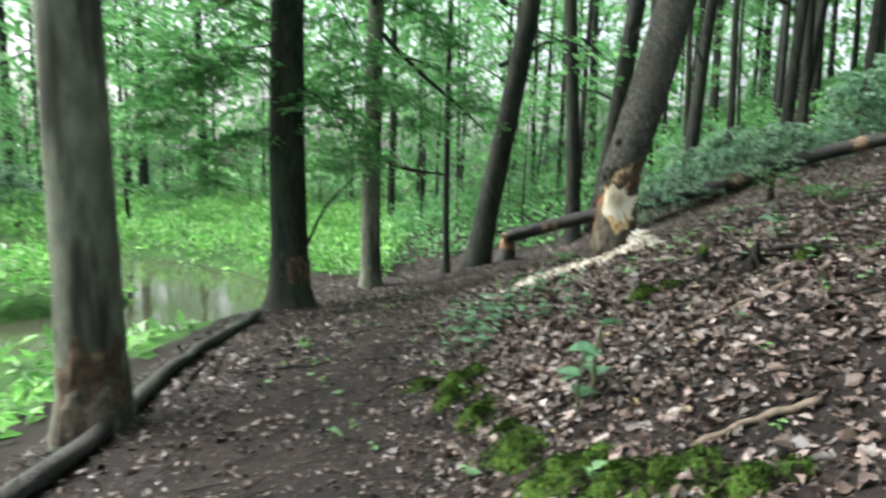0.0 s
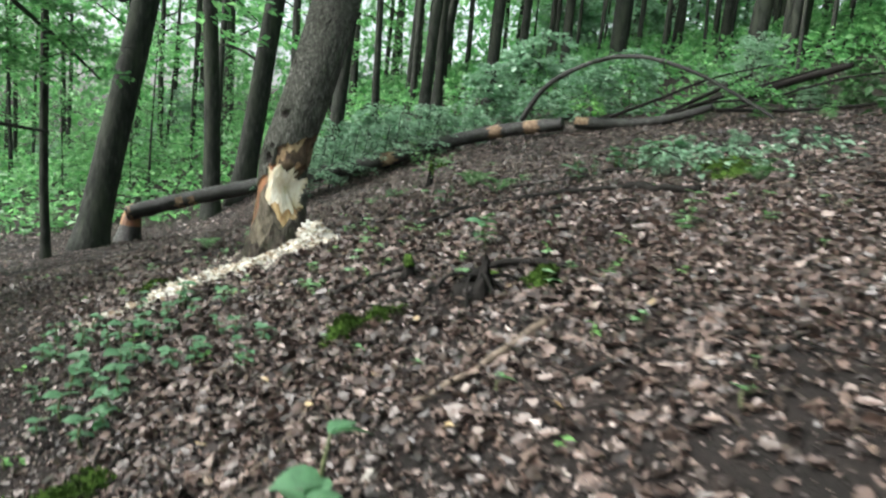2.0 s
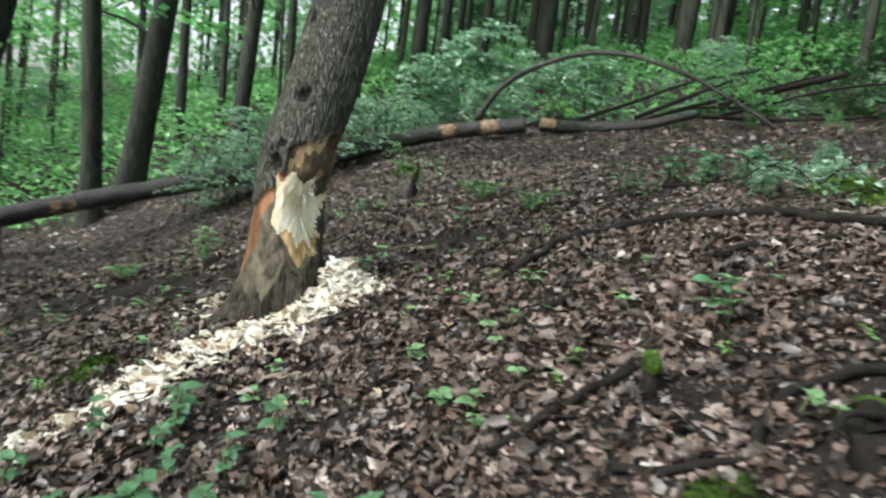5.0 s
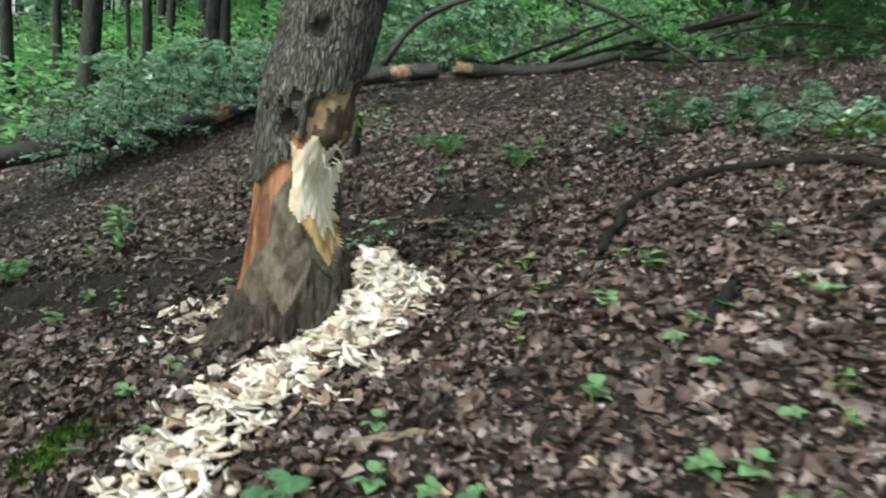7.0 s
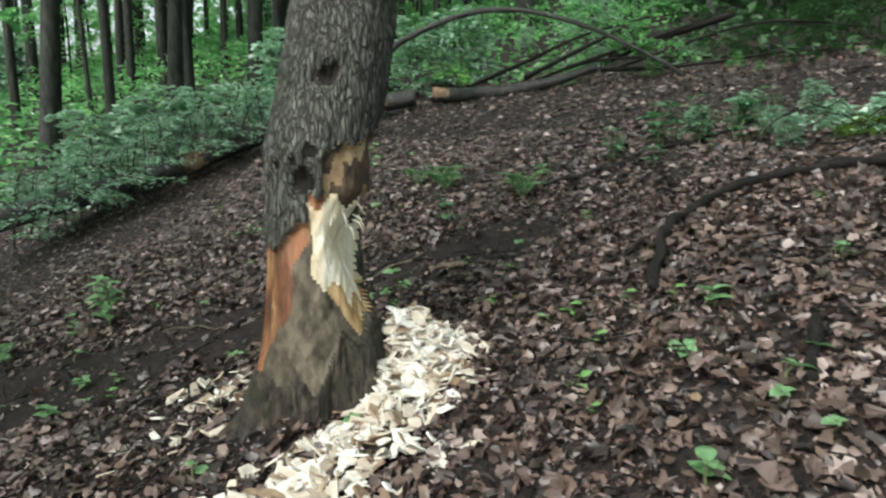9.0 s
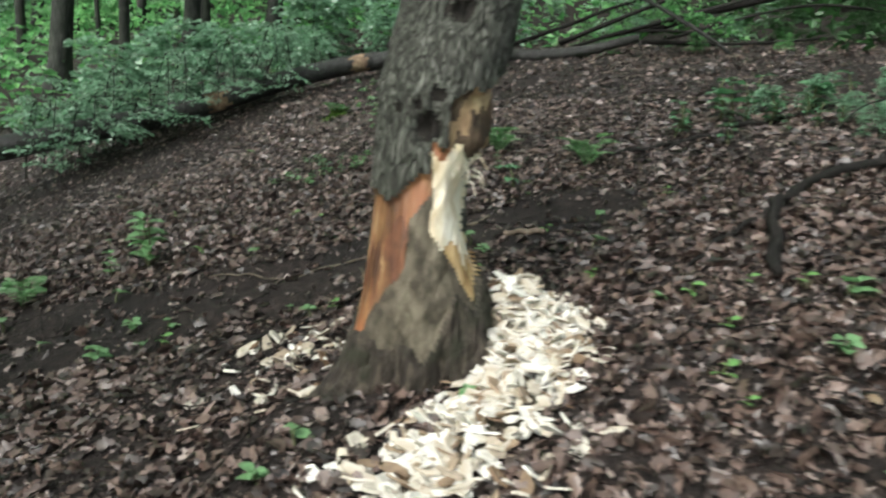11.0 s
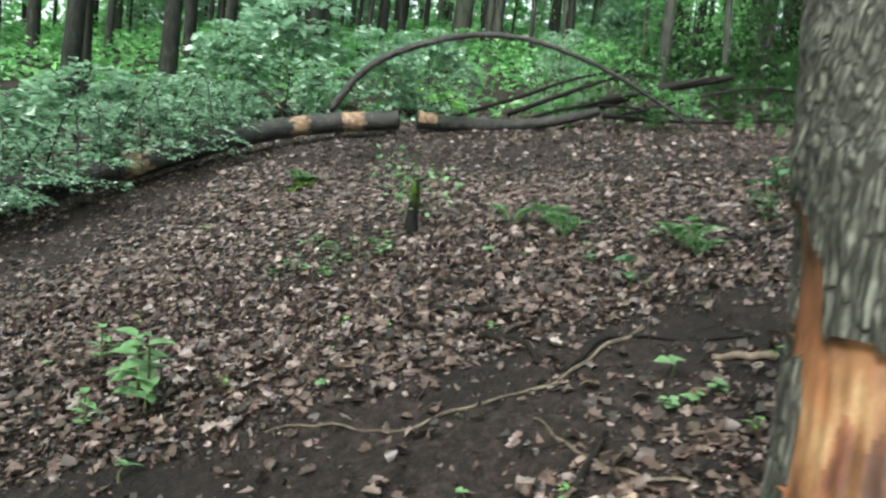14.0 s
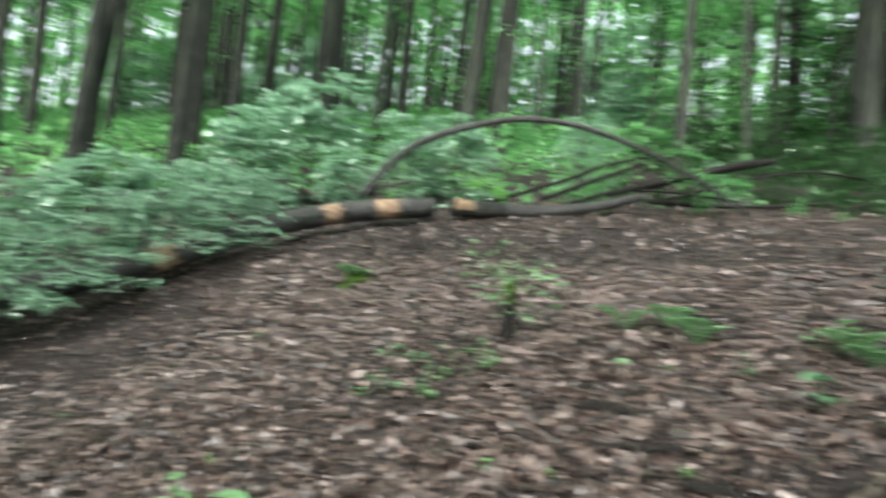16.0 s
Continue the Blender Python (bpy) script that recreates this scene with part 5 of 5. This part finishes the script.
def fern(label, seed, n, length):
    rs = np.random.RandomState(seed)
    ob = tagged(new("fern"), label, "fern", "ground plants")
    for k in range(n):
        a = k * math.tau / n + rs.uniform(-0.4, 0.4)
        d = np.array([math.cos(a), math.sin(a), 0])
        L = length * rs.uniform(0.75, 1.1)
        path = smooth_path([(0, 0, -0.02), tuple(d * L * 0.35 + [0, 0, L * 0.55]), tuple(d * L * 0.95 + [0, 0, L * 0.6])], 18)
        side = np.array([-d[1], d[0], 0])
        P, D, U, S = [], [], [], []
        for i in range(3, 18):
            for s in (-1, 1):
                P.append(path[i])
                D.append(side * s + d * 0.35)
                U.append((0, 0, 1.0) + rs.normal(0, 0.12, 3))
                S.append(0.30 * L * math.sin(math.pi * (0.12 + 0.86 * (i - 3) / 14)) + 0.01)
        lf = leaves_np(np.array(P), np.array(D), np.array(U), np.array(S), np.array(S) * 0.32)
        piece("frond", *joined([tube_np(path, np.linspace(0.004, 0.0015, 18), 4, 0, 0, False), lf]), M_HERB, ob, smooth=False)
    return ob


H_SEEDLING = Wood([herb("seedling with broad oval green leaves", 1, 6, 0.125, 0.075, M_GLAUCOUS, 0.24, 3, "seedling", "seedling")])
H_BROAD = Wood([herb("low green herb with rounded leaves", 2, 6, 0.07, 0.05, M_HERB, 0.06, 2), herb("small bright green herb", 3, 5, 0.05, 0.036, M_HERB, 0.05, 2)])
H_SMALL = Wood([herb("tiny pale green sprout in leaf litter", 4, 4, 0.04, 0.03, M_HERB, 0.04, 1, "sprout"), herb("tiny yellow-green sprout in leaf litter", 5, 5, 0.045, 0.024, M_BRIGHT, 0.05, 2, "sprout")])
H_BLUE = Wood([herb("green bramble shoot with small oval leaves", 6, 10, 0.062, 0.042, M_GLAUCOUS, 0.12, 3, "bramble"), herb("low green bramble with small leaves", 7, 8, 0.05, 0.036, M_GLAUCOUS, 0.07, 2, "bramble")])
H_TALL = Wood([herb("upright leafy bright green young plant", 16, 16, 0.13, 0.075, M_HERB, 0.3, 4, "leafy_herb")])
H_FERN = Wood([fern("light green fern with feathered fronds", 8, 5, 0.30), fern("small bright green feathered fern", 9, 4, 0.22)])
rs_ = np.random.RandomState(77)


def sow(wood, places, s0=0.8, s1=1.2):
    for x, y in places:
        wood.put(rs_.randint(0, 50), turned(x, y, rs_.uniform(0, 6.28), rs_.uniform(s0, s1)))


sow(H_SEEDLING, [(0.64, 3.0), (0.74, 3.1)], 1.2, 1.4)
sow(H_BROAD, [(1.36, 6.34), (2.13, 5.94), (1.64, 5.76), (1.55, 5.32), (1.12, 7.28), (1.17, 6.18), (1.51, 5.42), (1.2, 6.0), (2.64, 10.15), (2.03, 10.65), (2.7, 7.7), (2.82, 7.56), (2.74, 7.62),
              (1.47, 5.2), (1.26, 4.41), (-0.34, 3.44), (0.59, 2.41), (0.15, 2.86), (1.3, 7.31), (1.59, 8.94), (5.72, 9.63)])
sow(H_SMALL, [(1.96, 5.66), (1.87, 5.52), (1.74, 5.28), (2.58, 6.88), (1.77, 5.15), (2.37, 6.58), (2.96, 4.97), (1.97, 4.32), (3.26, 9.33), (3.21, 9.05), (4.2, 8.66), (1.23, 2.33), (-1.28, 5.04), (-0.68, 4.53), (2.66, 9.54), (1.9, 5.2), (2.2, 5.6), (2.5, 5.4),
              (3.6, 11.92), (4.67, 11.42), (0.11, 5.45)])
sow(H_BLUE, [(0.42, 6.0), (0.52, 5.3), (0.9, 6.2), (1.1, 5.79), (0.15, 5.91), (0.45, 5.09), (0.6, 5.6), (0.75, 5.9), (0.3, 5.5), (0.95, 6.35), (0.65, 4.97), (0.4, 5.66), (0.35, 4.7), (2.47, 5.01), (4.22, 8.27), (3.95, 8.0),
             (5.77, 6.87), (5.64, 6.5), (5.4, 6.39), (4.93, 6.87), (5.54, 7.34), (5.28, 6.57), (5.82, 6.47), (5.5, 6.9), (6.0, 6.7), (5.65, 7.1), (5.15, 6.9), (6.1, 7.0), (6.3, 6.4), (0.2, 5.2), (0.7, 6.55)], 0.9, 1.5)
sow(H_BLUE, [(rs_.uniform(0.0, 1.15), rs_.uniform(4.5, 6.45)) for _ in range(34)], 0.7, 1.35)
sow(H_SMALL, [(rs_.uniform(-1.6, 4.5), rs_.uniform(2.5, 11.0)) for _ in range(120)], 0.6, 1.4)
sow(H_BLUE, [(rs_.uniform(5.1, 6.4), rs_.uniform(6.2, 7.4)) for _ in range(14)], 1.3, 2.1)
sow(H_BLUE, [(4.12, 10.14), (4.2, 9.93), (4.11, 9.68), (4.3, 10.05), (4.0, 9.9), (4.25, 9.8), (4.35, 10.2), (3.95, 10.1), (4.45, 9.95)], 0.5, 0.8)
sow(H_BROAD, [(rs_.uniform(3.85, 4.5), rs_.uniform(9.5, 10.3)) for _ in range(22)], 0.6, 0.95)
sow(H_BROAD, [(4.72, 7.8), (4.8, 7.72), (4.7, 7.9)], 1.3, 1.6)
sow(H_FERN, [(4.85, 8.65), (4.42, 7.68), (4.54, 7.75), (4.85, 8.92), (5.38, 5.1), (4.84, 4.75), (5.79, 11.27)], 0.75, 1.0)
sow(H_TALL, [(2.5, 9.88), (2.46, 9.8)], 0.95, 1.15)
sow(H_TALL, [(2.3, 9.95), (2.84, 10.46), (3.45, 4.2), (2.45, 4.9)], 0.5, 0.65)
sow(H_BROAD, [(1.1, 9.49), (1.07, 9.02), (1.59, 8.92), (1.82, 8.95), (1.87, 8.75), (2.94, 5.57), (2.52, 5.97), (3.71, 3.89), (3.32, 4.15), (3.55, 4.37), (2.1, 3.28), (2.41, 4.04), (2.16, 3.92)], 0.9, 1.3)
sow(H_FERN, [(1.86, 10.16), (4.62, 8.5)], 0.9, 1.2)


def sprouting_stub():
    ob = tagged(new("sprouting_stub"), "thin mossy stub with young leaf shoots", "stump")
    x, y = 4.66, 9.6
    ob.location = (x, y, gz(x, y))
    piece("stub", *tube_np([(0, 0, -0.05), (0, 0, 0.05), (0.01, 0, 0.22), (0.02, 0.01, 0.38)], [0.09, 0.05, 0.036, 0.028], 10, 0.1, 4), M_STICK, ob, "dark bark")
    piece("moss_sleeve", *tube_np([(0.01, 0, 0.16), (0.01, 0, 0.24), (0.02, 0.01, 0.34), (0.02, 0.01, 0.40)], [0.036, 0.039, 0.034, 0.016], 12, 0.25, 8), M_MOSS, ob, "green moss on the upper half")
    rs = np.random.RandomState(6)
    sp = [spray(rs, (0, 0, rs.uniform(0.12, 0.42)), (math.cos(a), math.sin(a)), 0.3, 12, 0.055, -0.6, 0.6) for a in rs.uniform(0, 6.28, 11)]
    tagged(piece("leafage", *foliage(rs, sp), M_HERB, ob, "light green young leaf shoots", False), kind="stuff")


sprouting_stub()
for x_, y_, h_ in ((1.91, 4.87, 0.13),):
    mo = tagged(new("mossy_stub"), "small upright stub covered in moss", "stump")
    mo.location = (x_, y_, gz(x_, y_))
    piece("stub", *tube_np([(0, 0, -0.04), (0, 0, 0.03), (0.01, 0.01, h_ * 0.6), (0.0, 0.02, h_)], [0.055, 0.035, 0.03, 0.018], 10, 0.15, 5), M_STICK, mo)
    piece("moss_tuft", *tube_np([(0.005, 0, h_ * 0.5), (0.0, 0.01, h_ * 0.75), (0.0, 0.02, h_ + 0.006)], [0.034, 0.034, 0.02], 10, 0.2, 6), M_MOSS, mo, "green moss sleeve on top")

# leafy shoots among the fallen treetop
for i_, (x_, y_, s_) in enumerate(((9.9, 8.4, 0.24), (9.9, 7.3, 0.2), (10.0, 9.7, 0.2), (9.3, 6.9, 0.12), (9.2, 11.0, 0.12), (9.6, 5.6, 0.14))):
    low_bushes.put(0, turned(x_, y_, i_ * 1.7, s_, -0.04))
# bushes further right have the shade put into their leaf colour
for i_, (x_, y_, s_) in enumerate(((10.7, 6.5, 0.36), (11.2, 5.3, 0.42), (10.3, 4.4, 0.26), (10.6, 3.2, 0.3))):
    shaded_bushes.put(0, turned(x_, y_, i_ * 1.7, s_, -0.04))
for i_, (x_, y_, s_) in enumerate(((5.5, 6.2, 0.085), (5.95, 6.45, 0.10), (5.2, 6.05, 0.075), (6.2, 6.0, 0.10), (5.8, 6.8, 0.085), (5.6, 5.8, 0.08))):
    saplings.put(3, turned(x_, y_, i_ * 1.9, s_, -0.02))
hanging_spray("yellow-green leafy shoot at the broken log", (8.55, 11.3, 2.75), [(0, 0, 0), (0.08, -0.15, 0.05), (0.1, -0.3, -0.08), (0.12, -0.4, -0.25)], 71, 9, 0.08, M_BRIGHT, 0.008, 0.3, 16, "leafy_shoot")
for i_, (x_, y_, z_, dx_, dy_, dz_) in enumerate(((8.95, 9.55, 3.42, 0.3, -0.5, 0.0), (9.1, 9.0, 3.2, 0.4, -0.5, -0.1), (9.3, 8.4, 2.9, 0.4, -0.3, 0.0), (8.7, 10.6, 3.5, 0.5, 0.2, -0.1))):
    hanging_spray("green leafy shoot on the arched branch", (x_, y_, z_), [(0, 0, 0), (dx_ * 0.4, dy_ * 0.4, 0.12), (dx_ * 0.8, dy_ * 0.8, dz_ + 0.05), (dx_, dy_, dz_ - 0.1)], 171 + i_, 9, 0.085, M_BEECH, 0.008, 0.4, 18, "leafy_shoot")
for pts_, r_, s_ in (([(10.6, 9.3, 3.02), (10.6, 8.44, 3.26), (10.65, 7.5, 3.48)], 0.085, 12), ([(10.2, 10.6, 2.72), (10.4, 9.8, 3.1), (10.5, 9.1, 3.4)], 0.045, 14)):
    loose("fallen_limb", "dark broken limb of the fallen treetop", "branch", pts_, r_, r_ * 0.6, M_STICK, s_, "fallen treetop", on_ground=False)
for i_, (x_, y_, dx_, dy_) in enumerate(((5.2, 6.3, -0.2, -0.7), (5.2, 5.7, -0.2, -0.7), (5.6, 5.0, -0.5, -0.5))):
    hanging_spray("pale hazel shoot spreading low over the slope", (x_, y_, gz(x_, y_)), [(0, 0, -0.03), (dx_ * 0.25, dy_ * 0.25, 0.2), (dx_ * 0.65, dy_ * 0.65, 0.27), (dx_, dy_, 0.17 + 0.2 * dx_)], 310 + i_, 7, 0.08, M_HAZEL, 0.008, 0.42, 15, "hazel_shoot")
# hazel bushes at the log
for i_, (x_, y_, s_) in enumerate(((5.2, 14.7, 0.5), (5.9, 14.35, 0.5), (6.5, 14.1, 0.42), (4.6, 14.6, 0.3), (7.2, 14.0, 0.36), (7.9, 13.7, 0.3), (9.8, 14.2, 0.75), (8.9, 14.6, 0.6), (10.8, 12.2, 0.5), (9.9, 12.6, 0.5), (9.0, 13.2, 0.35))):
    saplings.put(3, turned(x_, y_, i_ * 1.3, s_, -0.05))

# hazel shoots that arch over the log from behind it
for i_ in range(16):
    lx_ = 4.0 + 0.18 * i_
    ly_, lz_ = float(np.interp(lx_, [p[0] for p in LOG], [p[1] for p in LOG])), float(np.interp(lx_, [p[0] for p in LOG], [p[2] for p in LOG]))
    up_ = 0.25 + 0.2 * math.sin(i_ * 1.9) + 0.12 * (i_ > 5)
    fy_ = ly_ + 0.75
    fz_ = gz(lx_ + 0.2, fy_)
    hanging_spray("pale hazel shoot arching over the fallen log", (lx_ + 0.2, fy_, fz_), [(0, 0, -0.03), (-0.05, -0.25, lz_ + 0.15 - fz_), (-0.15, -0.65, lz_ + 0.25 + up_ - fz_), (-0.35, -1.0, lz_ + 0.12 + 0.5 * up_ - fz_), (-0.5, -1.2, lz_ - 0.06 - fz_)], 210 + i_, 14, 0.065, M_HAZEL, 0.012, 0.36, 24, "hazel_shoot")


# ---- leaf litter: the nearest leaves singly, the rest as one ----
BARE = [(0.7, 10.6), (1.4, 9.7), (1.9, 9.1), (2.35, 8.6), (2.75, 8.2), (3.15, 7.85), (3.5, 7.4)]


def lobed_np(P, D, U, L, W, rs):
    """Curled oak leaves with lobed edges: a midrib of seven points with a wavy edge on either side."""
    n = len(P)
    D = unit(D)
    S = unit(np.cross(U, D))
    U = unit(np.cross(D, S))
    u = np.array([0, 0.16, 0.3, 0.48, 0.62, 0.82, 1.0])
    w = np.array([0.04, 0.30, 0.19, 0.48, 0.27, 0.40, 0.03])
    cup, curl = rs.uniform(-0.5, 0.9, (n, 1, 1)), rs.uniform(-0.35, 0.45, (n, 1, 1))
    L, W = L[:, None, None], W[:, None, None]
    uu, rows = u[None, :, None], []
    for side in (1, 0, -1):
        ww = w[None, :, None] * rs.uniform(0.75, 1.2, (n, 7, 1)) * abs(side)
        rows.append(P[:, None] + D[:, None] * L * uu + S[:, None] * W * ww * side + U[:, None] * (W * ww * ww * 1.6 * cup + L * curl * uu * (1 - uu) + L * rs.normal(0, 0.02, (n, 7, 1))))
    V = np.concatenate(rows, 1).reshape(-1, 3)
    q = np.array([(i, i + 1, i + 8, i + 7) for i in range(6)] + [(i + 7, i + 8, i + 15, i + 14) for i in range(6)])
    return V, (np.arange(n)[:, None, None] * 21 + q[None, :, ::-1]).reshape(-1, 4)


def litter():
    rs = np.random.RandomState(23)
    n = 315000
    x, y = rs.uniform(-3.0, 11.5, n), rs.uniform(-5.0, 18.5, n)
    x[:175000], y[:175000] = rs.uniform(-0.5, 6.5, 175000), rs.uniform(1.5, 12.5, 175000)
    far = np.maximum(0, line_distance(x, y, [(0, 0), (0, 8.6)]) - 4)
    p = np.clip(0.95 - 0.03 * far, 0.55, 1)
    rim = np.minimum(np.minimum(x[:175000] + 0.5, 6.5 - x[:175000]), np.minimum(y[:175000] - 1.5, 12.5 - y[:175000]))
    p[:175000] *= ease(0.15 + rim / 1.0)
    bare = line_distance(x, y, BARE)
    p = p * np.clip(0.10 + (bare - 0.3 - 0.12 * waves(x, y, 25, 3.0)) / 0.4, 0.10, 1)
    p = p * (1 - 0.42 * ease(1 - np.hypot(x - 1.2, (y - 2.4) * 0.8) / 1.9))
    path = ease(1 - np.abs(x + 0.35 - 0.1 * np.maximum(y - 6, 0)) / 1.0)
    p = p * (1 - 0.2 * path)
    p = p * np.clip(0.98 + 0.4 * waves(x, y, 24, 2.2) + 0.3 * waves(x, y, 26, 6.5), 0.4, 1)
    p = p * np.where(line_distance(x, y, PILE) < 0.14, 0.05, 1)
    p = np.where((y > 15.5) & ((x < -1.0) | (x > 9)), 0, p)
    k = rs.uniform(0, 1, n) < p
    x, y, path, far = x[k], y[k], path[k], far[k]
    n = len(x)
    size = (0.017 + 0.055 * rs.uniform(0, 1, n) ** 2.8) * (1 - 0.3 * path) * (1 + 0.08 * far)
    P = np.stack([x, y, ground_z(x, y) + rs.uniform(0.003, 0.022, n)], -1)
    a = rs.uniform(0, math.tau, n)
    up = unit(np.stack([-(ground_z(x + 0.05, y) - ground_z(x - 0.05, y)) / 0.1, -(ground_z(x, y + 0.05) - ground_z(x, y - 0.05)) / 0.1, np.ones(n)], -1))
    U = up + rs.normal(0, 1, (n, 3)) * np.where(far < 0.6, 0.55, 0.28)[:, None]
    D = np.stack([np.cos(a), np.sin(a), np.zeros(n)], -1)
    D = D - up * np.sum(D * up, 1)[:, None] + rs.normal(0, 0.14, (n, 3))
    W = size * rs.uniform(0.42, 0.8, n)
    near, m = far < 0.6, int((far < 0.6).sum())
    V, F = leaves_np(P[near], D[near], U[near], size[near], W[near], rs.uniform(-0.4, 0.5, (m, 1)), rs.uniform(-0.3, 0.35, (m, 1)), 0.13)
    ob = tagged(piece("leaf_litter", V, F, M_DEAD, None, smooth=True), "brown dead beech leaves covering the woodland floor", "leaf litter", kind="stuff")
    big = near & (size > 0.056) & (line_distance(x, y, [(0.6, 2), (1.2, 9)]) < 2.6)
    V, F = lobed_np(P[big] + [0, 0, 0.006], D[big], U[big], size[big] * 1.05, W[big] * 1.2, rs)
    tagged(piece("oak_leaf_litter", V, F, M_DEAD, None, smooth=True), "curled lobed brown oak leaves lying on the litter", "leaf litter", kind="stuff")
    V, F = diamonds_np(P[~near], D[~near], U[~near], size[~near] * 1.1, W[~near] * 1.15)
    tagged(piece("leaf_litter", V, F, M_DEAD, None, smooth=False), "brown dead leaves on the farther slope", "leaf litter", kind="stuff")
    kinds = []
    for s in range(6):
        q = np.random.RandomState(s)
        v, f = leaves_np(np.zeros((1, 3)), np.array([[1.0, 0, 0]]), np.array([[0, 0, 1.0]]), 0.055, 0.036, q.uniform(-0.2, 0.4), q.uniform(-0.2, 0.3))
        m, nd, lk, b = material("dead_leaf_single", 0.45, 0.55)
        oi = nd.new("ShaderNodeObjectInfo")
        col = ramp(nd, [(0.0, (0.02, 0.014, 0.011)), (0.5, (0.06, 0.042, 0.033)), (0.92, (0.12, 0.086, 0.066)), (1.0, (0.32, 0.24, 0.12))])
        lk.new(oi.outputs["Random"], col.inputs[0])
        lk.new(col.outputs[0], b.inputs["Base Color"])
        kinds.append(mesh_np("dead_leaf", v, f, m, False))
    for i in range(280):
        lx, ly = rs.uniform(0.3, 2.6), rs.uniform(2.2, 7.0)
        if float(line_distance(lx, ly, PILE)) < 0.3:
            continue
        lf = new("dead_leaf", kinds[i % 6])
        lf.parent = ob
        lf.location = (lx, ly, gz(lx, ly) + 0.022)
        lf.rotation_euler = (rs.normal(0, 0.25), rs.normal(-0.2, 0.25), rs.uniform(0, 6.28))


litter()


def twig_litter():
    """Short fallen twigs strewn over the leaves."""
    rs = np.random.RandomState(31)
    parts = []
    for k in range(1300):
        x, y = rs.uniform(-1.8, 6.5), rs.uniform(1.5, 11.5)
        a, l, r = rs.uniform(0, math.tau), rs.uniform(0.06, 0.3), rs.uniform(0.002, 0.005)
        p = np.array([[x + math.cos(a + 0.25 * s * rs.uniform(-1, 1)) * l * s, y + math.sin(a) * l * s, 0] for s in (0, 0.5, 1)])
        p[:, 2] = ground_z(p[:, 0], p[:, 1]) + 0.014 + rs.uniform(0, 0.012, 3)
        parts.append(tube_np(p, [r, r * 0.85, r * 0.5], 4, 0.1, k))
    tagged(piece("twig_litter", *joined(parts), M_STICK), "thin dark twigs strewn over the dead leaves", "twigs", kind="stuff")


twig_litter()
